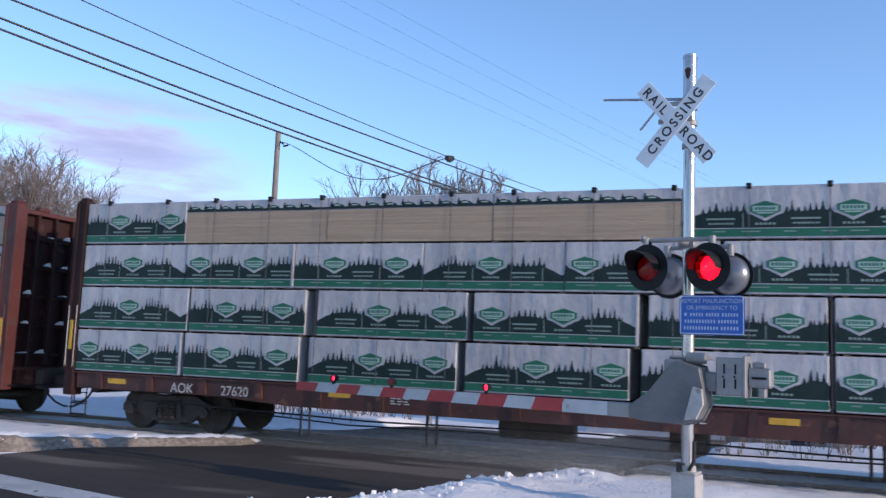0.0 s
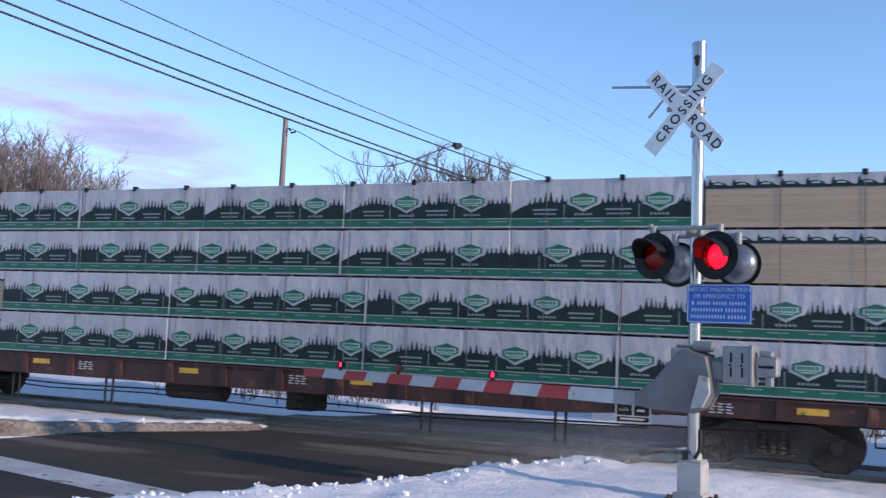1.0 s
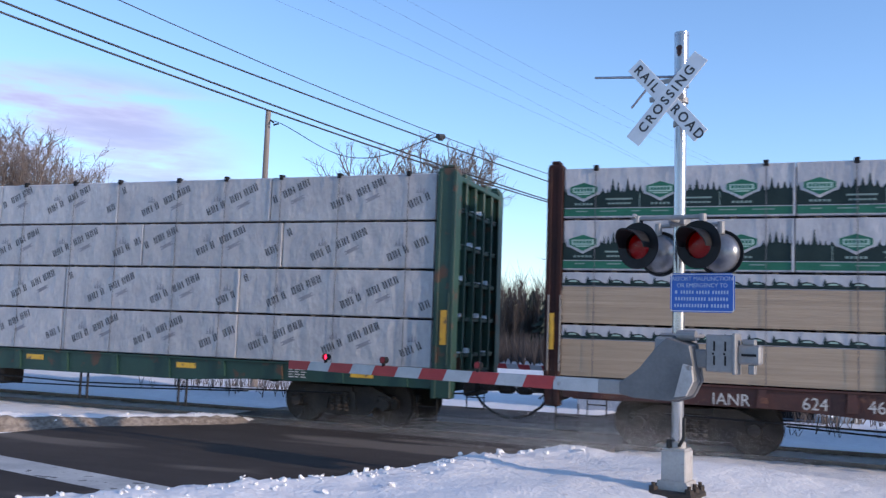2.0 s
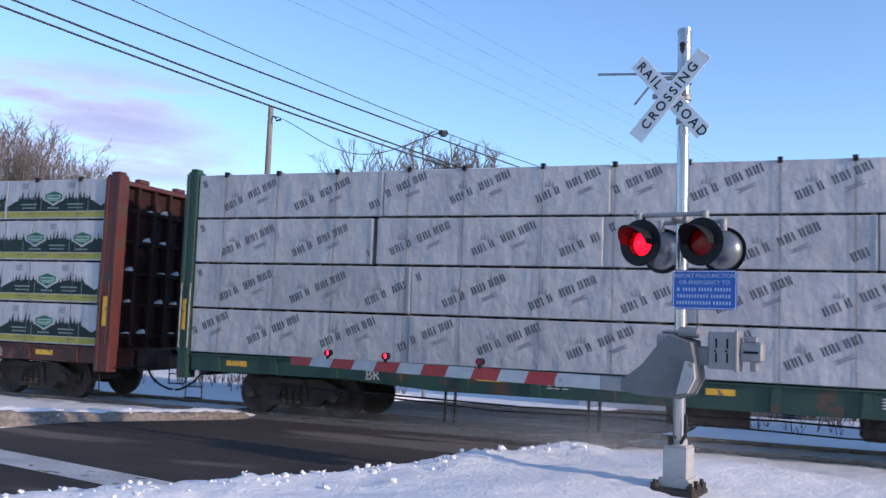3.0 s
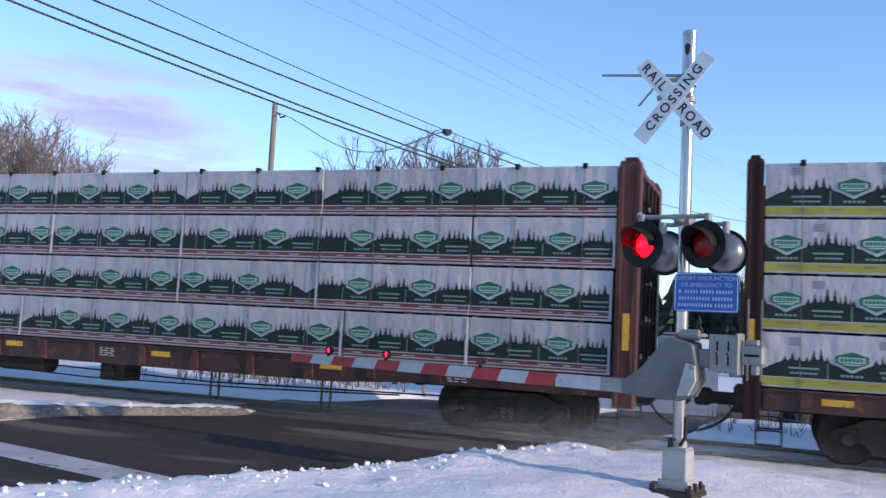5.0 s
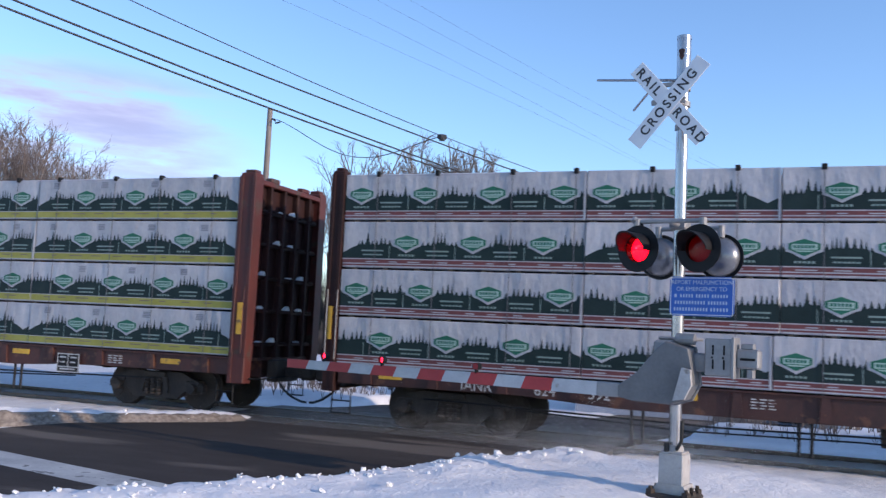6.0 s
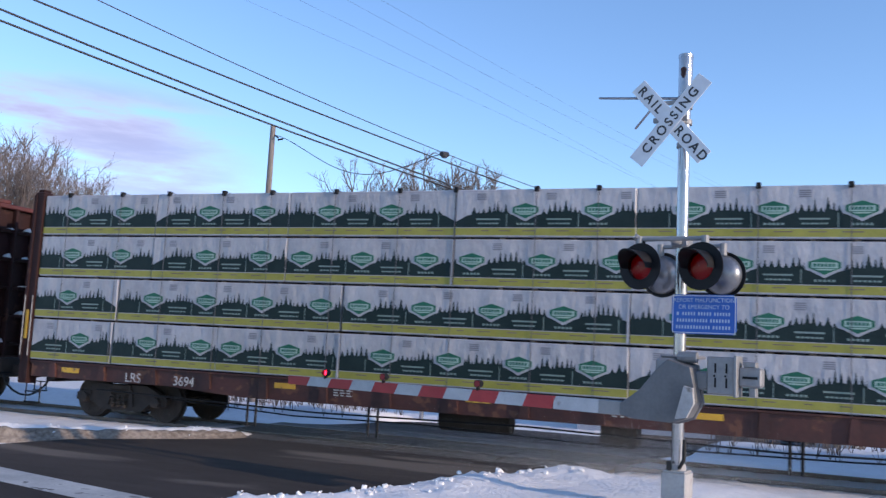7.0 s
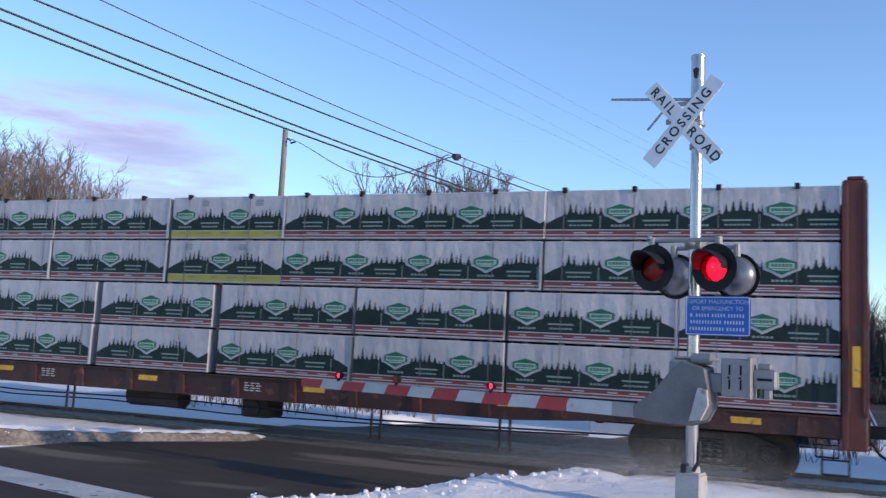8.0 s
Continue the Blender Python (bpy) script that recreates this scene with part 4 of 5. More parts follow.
def ring_tube(bm, r0, r1, y0, y1, n=28, a0=0.0, a1=360.0, mi=0, slope=0.0):
    """A tube wall with thickness round the y axis, over part of a turn; slope lets the far end droop shorter."""
    full = a1 - a0 >= 359
    k = n if full else n + 1
    rows = []
    for i in range(k):
        a = radians(a0 + (a1 - a0) * i / n)
        c, s = math.cos(a), math.sin(a)
        yy = y0 + slope * (1 - max(0, s))
        rows.append([bm.verts.new((r * c, y, r * s)) for r, y in ((r1, yy), (r1, y1), (r0, y1), (r0, yy))])
    for i in range(n):
        a, b = rows[i], rows[(i + 1) % k]
        for j in range(4):
            bm.faces.new((a[j], b[j], b[(j + 1) % 4], a[(j + 1) % 4])).material_index = mi
    if not full:
        bm.faces.new(rows[0])
        bm.faces.new(rows[-1][::-1])


def flasher(parent, m, left, facing):
    bm = bmesh.new()
    deep = 0.17 if facing else 0.128
    ring_tube(bm, 0.150, 0.162, 0.0, deep)
    if facing:
        tube(bm, (0, 0.165, 0), (0, 0.22, 0), 0.155, 0.09, 24)
    tube(bm, (0, 0.08, 0.14), (0, 0.06, 0.32), 0.022, n=10)
    lamp = part("flasher", bm, "black" if facing else "alu", parent, "round crossing lamp with hood and black target disc")
    lamp.matrix_basis = m
    bm = bmesh.new()
    ring_tube(bm, 0.155, 0.262, 0.0, 0.012, n=40)
    if not facing:
        for k in range(10):
            r0, r1 = 0.275 * math.cos(k / 10 * 1.45), 0.275 * math.cos((k + 1) / 10 * 1.45)
            tube(bm, (0, 0.014 + 0.19 * math.sin(k / 10 * 1.45), 0), (0, 0.014 + 0.19 * math.sin((k + 1) / 10 * 1.45), 0), r0 * 0.84, r1 * 0.84, 36, 1, cap=False)
        tube(bm, (0, 0.195, 0), (0, 0.206, 0), 0.03, 0.03, 12, 1)
    part("target_disc", bm, ["black", "lamp_back"], lamp, "black round target disc", smooth=not facing, weld=True)
    if not facing:
        bm = bmesh.new()
        ring_tube(bm, 0.222, 0.270, 0.005, 0.02, n=40)
        part("rim", bm, "black", lamp)
    bm = bmesh.new()
    ring_tube(bm, 0.158, 0.170, -0.30, 0.0, n=26, a0=-10, a1=190, slope=0.16)
    part("hood", bm, "black", lamp, "black visor over the lens")
    bm = bmesh.new()
    for k in range(5):
        r0, r1 = 0.150 * math.cos(k / 5 * 1.5), 0.150 * math.cos((k + 1) / 5 * 1.5)
        tube(bm, (0, -0.03 * math.sin(k / 5 * 1.5), 0), (0, -0.03 * math.sin((k + 1) / 5 * 1.5), 0), r0, r1, 28, cap=False)
    part("lens", bm, "lens", lamp, "red glass lens", smooth=True, weld=True)
    bm = bmesh.new()
    disc(bm, 0.143, 0.098, 0.106)
    part("lamp", bm, "lamp_on", lamp, "lit red lamp")
    # slats added to cover the ever-lit lamp, so that it seems to flash
    for z in (-0.12, -0.06, 0.0, 0.06, 0.12):
        bm = bmesh.new()
        hw = math.sqrt(0.15 ** 2 - max(0, abs(z) - 0.02) ** 2)
        box(bm, -hw, hw, -0.001, 0.001, -0.031, 0.031)
        s = part("shutter_slat", bm, "shutter", lamp)
        SHUTTERS.append((s, (0, 0.056, z), left))
    return lamp


def lettered_blade(parent, tilt, texts, y):
    bm = bmesh.new()
    box(bm, -0.60, 0.60, y, y + 0.012, -0.097, 0.097, 0.003)
    b = part("crossbuck_blade", bm, "white", parent, "white reflective blade with black letters")
    b.matrix_basis = pose(0, 0, 0, 0, tilt, 0)
    for body, x in texts:
        words("lettering", body, 0.152, pose(x, y - 0.003, -0.005, 90), "letter", b, "black capital letters", squeeze=0.98, bold=0.003, gap=1.36)
    return b


def build_signal():
    sg = new("crossing_signal")
    tagged(sg, "silver crossing signal mast with crossbuck, red flashers and gate", "crossing signal")
    sg.matrix_basis = pose(*SIGNAL_AT, -0.35, 0, 0, FACE)
    bm = bmesh.new()
    tube(bm, (0, 0, 0.90), (0, 0, 5.28), 0.070, 0.066, 24)
    tube(bm, (0, 0, 5.20), (0, 0, 5.68), 0.080, 0.080, 24)
    tube(bm, (0, 0, 5.66), (0, 0, 5.70), 0.084, 0.084, 24)
    mast = part("mast", bm, "galv", sg, "galvanised steel mast", smooth=False)
    bm = bmesh.new()
    tube(bm, (0.0, -0.072, 5.50), (0.0, -0.084, 5.50), 0.036, n=14)
    tube(bm, (0.0, -0.072, 5.45), (0.0, -0.084, 5.45), 0.030, n=14)
    tube(bm, (0.0, -0.074, 5.42), (0.0, -0.086, 5.42), 0.018, n=14)
    part("cable_opening", bm, "brown_paint", mast, "dark rusty opening near the top")
    bm = bmesh.new()
    box(bm, -0.137, 0.137, -0.137, 0.137, 0.58, 0.93, 0.012)
    box(bm, -0.125, 0.125, -0.125, 0.125, 0.93, 0.955, 0.008)
    tube(bm, (0, 0, 0.94), (0, 0, 1.02), 0.098, 0.092, 20)
    plate(bm, [(-0.20, 0.50), (0.20, 0.50), (0.152, 0.60), (-0.152, 0.60)], -0.16, 0.16)
    base = part("mast_base", bm, "cast_grey", sg, "grey cast base bolted to the footing")
    bm = bmesh.new()
    box(bm, -0.26, 0.26, -0.26, 0.26, 0.28, 0.50, 0.03)
    part("footing", bm, "bogie", base, "dark dirty concrete footing")
    for x in (-0.20, 0.20):
        for y in (-0.20, 0.0, 0.20):
            bm = bmesh.new()
            tube(bm, (x, y, 0.47), (x, y, 0.575), 0.022, n=8)
            tube(bm, (x, y, 0.49), (x, y, 0.54), 0.050, n=6)
            part("anchor_bolt", bm, "bogie", base)
    bm = bmesh.new()
    tube(bm, (-0.06, -0.10, 0.95), (-0.06, -0.10, 1.05), 0.03, n=8)
    part("cable_gland", bm, "rubber", base)
    # crossbuck
    bm = bmesh.new()
    box(bm, -0.30, 0.10, -0.22, -0.19, 4.86, 4.92, 0.005)
    box(bm, -0.30, 0.10, -0.22, -0.19, 5.06, 5.11, 0.005)
    tube(bm, (0, -0.21, 4.89), (0, 0, 4.89), 0.03, n=10)
    tube(bm, (0, -0.21, 5.08), (0, 0, 5.08), 0.03, n=10)
    for z in (4.62, 4.89, 5.08):
        tube(bm, (0, 0, z - 0.03), (0, 0, z + 0.03), 0.085, n=20)
    part("crossbuck_bracket", bm, "alu", sg)
    hub = new("crossbuck")
    hub.parent = sg
    hub.matrix_basis = pose(-0.09, -0.235, 4.865)
    lettered_blade(hub, 49, [("RAIL", -0.36), ("ROAD", 0.37)], 0.0)
    lettered_blade(hub, -49, [("CROSSING", 0.0)], -0.016)
    # the two rods that reach out beside the crossbuck
    bm = bmesh.new()
    tube(bm, (0.0, 0.0, 5.18), (-1.16, 0.22, 5.37), 0.017, 0.014, 10)
    tube(bm, (-0.66, 0.17, 4.92), (-0.34, 0.08, 5.22), 0.014, n=8)
    part("bracket_rod", bm, "galv", sg, "thin metal rods behind the crossbuck")
    # flashers
    bm = bmesh.new()
    tube(bm, (-0.40, -0.40, 3.49), (-0.40, -0.36, 3.53), 0.03, n=10)
    for sgn in (-1, 1):
        tube(bm, (-0.40, sgn * 0.36, 3.49), (0.40, sgn * 0.36, 3.49), 0.026, n=12)
        for x in (-0.37, 0.37):
            tube(bm, (x, sgn * 0.36, 3.38), (x, sgn * 0.36, 3.52), 0.042, n=12)
    tube(bm, (0, -0.36, 3.49), (0, 0.36, 3.49), 0.035, n=12)
    box(bm, -0.10, 0.10, -0.10, 0.10, 3.43, 3.55, 0.02)
    part("lamp_arm", bm, "alu", sg, "steel arms that carry the lamps")
    for x in (-0.37, 0.37):
        flasher(sg, pose(x * 0.92, -0.42, 3.18, 0, 0, -13), x < 0, True)
        flasher(sg, pose(x * 0.96, 0.42, 3.16, 0, 0, 180 - 6), x < 0, False)
    # blue notice
    bm = bmesh.new()
    box(bm, -0.385, 0.385, -0.004, 0.004, -0.235, 0.235)
    geo = [e for e in bm.edges if abs((e.verts[0].co - e.verts[1].co).y) > 0.005]
    bmesh.ops.bevel(bm, geom=geo, offset=0.035, segments=3, affect="EDGES")
    notice = part("notice", bm, "blue", sg, "blue notice with white lettering")
    notice.matrix_basis = pose(0.30, -0.13, 2.675) @ Matrix.Diagonal((0.925, 1, 0.925, 1))
    for body, z in (("REPORT MALFUNCTION", 0.165), ("OR EMERGENCY TO", 0.085)):
        words("lettering", body, 0.070, pose(0, -0.007, z, 90), "notice_ink", notice, squeeze=0.95)
    for z, cells in ((0.005, (0.05, 0.17, 0.17, 0.20)), (-0.075, (0.38, 0.24)), (-0.155, (0.42, 0.22))):
        x = -(sum(cells) + 0.02 * (len(cells) - 1)) / 2
        for w in cells:
            bm = bmesh.new()
            k = max(1, round(w / 0.036))
            for q in range(k):
                box(bm, x + w * q / k, x + w * (q + 0.55) / k, -0.0075, -0.005, z - 0.020, z + 0.020)
            part("lettering_bar", bm, "notice_ink", notice, "pale bars of lettering")
            x += w + 0.02
    bm = bmesh.new()
    ins = [(-0.37, -0.22), (0.37, -0.22), (0.37, 0.22), (-0.37, 0.22)]
    for (a, b), (c, d) in zip(ins, ins[1:] + ins[:1]):
        box(bm, min(a, c) - 0.004, max(a, c) + 0.004, -0.007, -0.005, min(b, d) - 0.004, max(b, d) + 0.004)
    part("notice_border", bm, "white", notice)
    # gate mechanism: the arm's sleeve, the housing and the counterweights
    bm = bmesh.new()
    outline = [(x + 0.06, z) for x, z in ((-0.52, 1.54), (-0.35, 1.51), (0.05, 1.50), (0.22, 1.56), (0.31, 1.73), (0.28, 1.90), (0.25, 2.10), (0.00, 2.17), (-0.11, 2.07), (-0.29, 1.82), (-0.52, 1.67))]
    plate(bm, outline, -0.60, -0.36)
    plate(bm, [(x * 1.04, 1.82 + (z - 1.82) * 1.06) for x, z in outline], -0.36, -0.31)
    bmesh.ops.bevel(bm, geom=[e for e in bm.edges if e.calc_length() > 0.1], offset=0.012, segments=1, affect="EDGES")
    sleeve = part("arm_sleeve", bm, "sleeve_grey", sg, "dull grey sheet-metal arm sleeve")
    # sunlight on the sleeve's lower right, painted as a paler plate
    bm = bmesh.new()
    plate(bm, [(0.17, 1.55), (0.29, 1.57), (0.365, 1.72), (0.35, 1.88), (0.26, 1.90), (0.22, 1.74)], -0.66, -0.602)
    part("sleeve_flange", bm, "cast_grey", sleeve, "pale plate for the sunlit faces of the sleeve")
    bm = bmesh.new()
    box(bm, -0.18, 0.18, -0.30, 0.14, 1.42, 1.98, 0.03)
    box(bm, -0.14, 0.28, -0.26, 0.10, 1.98, 2.02, 0.02)
    tube(bm, (0.12, -0.40, 2.0), (0.32, -0.40, 2.0), 0.06, n=12)
    bmesh.ops.translate(bm, vec=(0, 0, 0.2), verts=bm.verts[:])
    part("mechanism_housing", bm, "alu", sg, "grey metal gate mechanism housing")
    bm = bmesh.new()
    box(bm, 0.44, 0.73, -0.46, -0.30, 1.83, 2.22, 0.012)
    weight = part("counterweight", bm, "alu", sg, "grey slotted counterweight plates")
    for x in (0.53, 0.645):
        bm = bmesh.new()
        box(bm, x - 0.009, x + 0.009, -0.466, -0.459, 1.90, 2.00)
        box(bm, x - 0.009, x + 0.009, -0.466, -0.459, 2.05, 2.15)
        box(bm, x - 0.02, x + 0.0, -0.466, -0.459, 2.01, 2.03)
        part("slot", bm, "black", weight, "dark slot")
    bm = bmesh.new()
    box(bm, 0.725, 0.76, -0.50, -0.26, 1.81, 2.24, 0.008)
    box(bm, 0.75, 0.99, -0.42, -0.28, 1.92, 2.12, 0.02)
    box(bm, 0.80, 0.93, -0.40, -0.30, 2.12, 2.18, 0.01)
    box(bm, 0.86, 0.93, -0.40, -0.30, 1.82, 1.92, 0.01)
    part("counterweight_arm", bm, "alu", weight)
    bm = bmesh.new()
    box(bm, 0.10, 0.46, -0.42, -0.34, 1.86, 2.06, 0.02)
    part("link_arm", bm, "alu", weight)
    bm = bmesh.new()
    box(bm, 0.80, 0.95, -0.43, -0.42, 2.005, 2.03)
    part("slot", bm, "black", weight)
    # conduit
    path_tube("conduit", [(0.05, -0.09, 0.98), (0.11, -0.12, 1.08), (0.12, -0.14, 1.3)], 0.02, "rubber", sg)
    return sg


def gate_arm(name, at, z, length, lights, flip=1):
    arm = new(name)
    tagged(arm, "lowered red and white striped gate arm with red lamps", "gate arm", "gate arms")
    arm.matrix_basis = pose(*at, z, 0, 0, FACE if flip > 0 else FACE + 180)
    x, k = 0.0, 0
    taper = lambda d: 0.080 - 0.022 * d / length
    tip = length
    cuts = [0.55] + [length - 0.372 * i for i in range(int((length - 1.25) / 0.372), -1, -1)]
    for i, (a, b) in enumerate(zip(cuts, cuts[1:])):
        bm = bmesh.new()
        ha, hb = taper(a), taper(b)
        sl = 0.0 if i == 0 else 0.03
        v = [(-a - sl, -ha), (-a + sl, ha), (-b + (0 if b == tip else sl), hb), (-b - (0 if b == tip else sl), -hb)]
        plate(bm, v, -0.02, 0.02)
        red = (len(cuts) - 2 - i) % 2 == 0
        part("stripe", bm, "red_stripe" if red else "dirty_white", arm, "red reflective stripe" if red else "white reflective stripe")
    for d, mode in lights:
        bm = bmesh.new()
        tube(bm, (-d, 0, taper(d) - 0.01), (-d, 0, taper(d) + 0.03), 0.025, n=10)
        ring_tube_at = Matrix.Translation((-d, 0, taper(d) + 0.075))
        n0 = len(bm.verts)
        ring_tube(bm, 0.038, 0.045, -0.035, 0.05, n=18)
        bm.verts.ensure_lookup_table()
        bmesh.ops.transform(bm, matrix=ring_tube_at, verts=bm.verts[n0:])
        lamp = part("arm_lamp", bm, "black", arm, "small red lamp on the gate arm")
        bm = bmesh.new()
        disc(bm, 0.040, 0.01, 0.02, 18)
        g = part("bulb", bm, "lamp_on", lamp, "lit red bulb")
        g.matrix_basis = ring_tube_at
        # an added slat covers the ever-lit bulb between flashes
        if mode != "steady":
            bm = bmesh.new()
            box(bm, -0.037, 0.037, -0.0015, 0.0015, -0.037, 0.037)
            s = part("shutter_slat", bm, "shutter", lamp)
            SHUTTERS.append((s, (-d, -0.033, taper(d) + 0.075), mode == "left"))
    bm = bmesh.new()
    box(bm, -0.75, -0.30, -0.035, 0.035, -0.08, 0.08, 0.01)
    part("arm_clamp", bm, "alu", arm)
    return arm


build_signal()
near_arm = (SIGNAL_AT[0] - ROAD_R.x * 0.46, SIGNAL_AT[1] - ROAD_R.y * 0.46)
gate_arm("gate_arm", near_arm, 1.255, 5.40, [(4.74, "steady"), (3.76, "left"), (2.33, "right")])

# ---- the gate across the track ----
far_at = ROAD_R * 22.4 + ROAD_L * -15.0
gate_arm("gate_arm", (far_at.x, far_at.y), 0.82, 6.6, [(6.4, "steady"), (5.3, "steady")], flip=-1)
bm = bmesh.new()
tube(bm, (0, 0, -0.6), (0, 0, 4.6), 0.07, n=16)
box(bm, -0.3, 0.4, -0.2, 0.2, 0.45, 1.2, 0.03)
far_mast = tagged(part("far_signal_mast", bm, "galv"), "silver mast of the gate beyond the track", "signal mast")
far_mast.matrix_basis = pose(far_at.x, far_at.y, 0, 0, 0, FACE)


# ---- poles and overhead wires ----
P2, WIRE_DIR = Vector((2.7, 62.0)), Vector((-19.9, -55.3)).normalized()


def utility_pole(at, top, label, arm=0.0):
    z0 = base_height(at[1]) - 0.3
    p = new("utility_pole")
    tagged(p, label, "utility pole", "utility poles")
    p.matrix_basis = pose(at[0], at[1], 0)
    bm = bmesh.new()
    tube(bm, (0, 0, z0), (0, 0, top), 0.17, 0.115, 14)
    part("shaft", bm, "pole_wood", p)
    if arm:
        bm = bmesh.new()
        box(bm, -arm, arm, -0.17, -0.06, top - 0.36, top - 0.24, 0.01)
        x = part("crossarm", bm, "pole_wood", p)
        x.matrix_basis = pose(0, 0, 0, 0, 0, -20)
        for d in (-arm + 0.12, -arm * 0.45, arm * 0.45, arm - 0.12):
            bm = bmesh.new()
            tube(bm, (d, -0.11, top - 0.24), (d, -0.11, top - 0.06), 0.05, 0.035, 8)
            part("insulator", bm, "alu", x)
    return p


def wire(z_far, z_mid, mid, z_near, near, r, side=0.0, end=60.0):
    """A sagging wire over the line of poles; heights at the far pole, at mid metres and at near metres from it."""
    a = np.polyfit([0, mid, near], [z_far, z_mid, z_near], 2)
    nrm = Vector((-WIRE_DIR.y, WIRE_DIR.x))
    pts = []
    for i in range(41):
        s = end * i / 40
        p = P2 + WIRE_DIR * s + nrm * side
        pts.append((p.x, p.y, float(np.polyval(a, s))))
    tagged(path_tube("overhead_wire", pts, r, "cable", res=1), "thin black overhead wire along the road", "wire", "overhead wires")


utility_pole((2.7, 62.0), 10.8, "weathered wooden utility pole with a crossarm", 1.35)
utility_pole((-17.9, 4.7), 11.4, "weathered wooden utility pole with a crossarm", 1.35)
utility_pole((-20.66, 33.1), 11.1, "slim weathered wooden pole carrying a service drop")
wire(7.19, 6.71, 30.0, 8.01, 52.0, 0.024)
wire(7.00, 6.78, 30.0, 8.24, 52.0, 0.024)
wire(7.11, 7.49, 30.0, 8.71, 52.0, 0.022)
wire(9.31, 7.80, 30.0, 9.38, 52.0, 0.013)
for zs in ((7.75, 9.90, 10.60), (10.94, 11.03, 12.47), (10.59, 11.51, 13.01), (6.68, 10.20, 11.37)):
    wire(zs[0], zs[1], 30.0, zs[2], 52.0, 0.0028)
# service drop from the slim pole to its splice on the wire
sp = P2 + WIRE_DIR * 37.65
drop = []
for i in range(25):
    u = i / 24
    a, b = Vector((-20.5, 33.1, 10.66)), Vector((sp.x, sp.y, 8.08))
    q = a.lerp(b, u)
    drop.append((q.x, q.y, q.z - 1.13 * math.sin(math.pi * u ** 1.18) ** 1.25))
tagged(path_tube("service_wire", drop, 0.016, "cable", res=1), "thin service wire drooping from the slim pole", "wire")
bm = bmesh.new()
tube(bm, (-20.54, 33.1, 10.66), (-20.30, 33.0, 10.52), 0.035, n=6)
tube(bm, (-20.30, 33.0, 10.42), (-20.06, 33.0, 10.46), 0.04, n=6)
tagged(part("wire_bracket", bm, "cable"), "dark insulator bracket on the slim pole", "bracket")
bm = bmesh.new()
tube(bm, (sp.x - 0.05, sp.y - 0.14, 8.04), (sp.x + 0.05, sp.y + 0.14, 8.08), 0.09, 0.09, 10)
tube(bm, (sp.x, sp.y, 7.94), (sp.x, sp.y, 8.14), 0.10, 0.06, 8)
tagged(part("wire_splice", bm, "cable"), "black splice box on the overhead wire", "splice")


# ---- trees ----
def sweep(bm, p, d, length, r0, r1, n, rnd, wander, rise):
    """A bending tapered branch; gives back its joints with their directions."""
    joints = []
    for i in range(n):
        d = (d + Vector((rnd.uniform(-1, 1), rnd.uniform(-1, 1), rnd.uniform(-0.6, 0.6))) * wander + Vector((0, 0, rise))).normalized()
        q = p + d * (length / n)
        tube(bm, p, q, r0 + (r1 - r0) * i / n, r0 + (r1 - r0) * (i + 1) / n, 6 if r0 > 0.06 else 4 if r0 > 0.02 else 3, cap=False)
        p = q
        joints.append((p.copy(), d.copy(), (i + 1) / n))
    return joints


def turned(d, rnd, angle):
    """A direction leaning off another by an angle, to a side picked at random."""
    side = d.cross(Vector((rnd.uniform(-1, 1), rnd.uniform(-1, 1), rnd.uniform(-1, 1))))
    return (d * math.cos(radians(angle)) + side.normalized() * math.sin(radians(angle))).normalized()


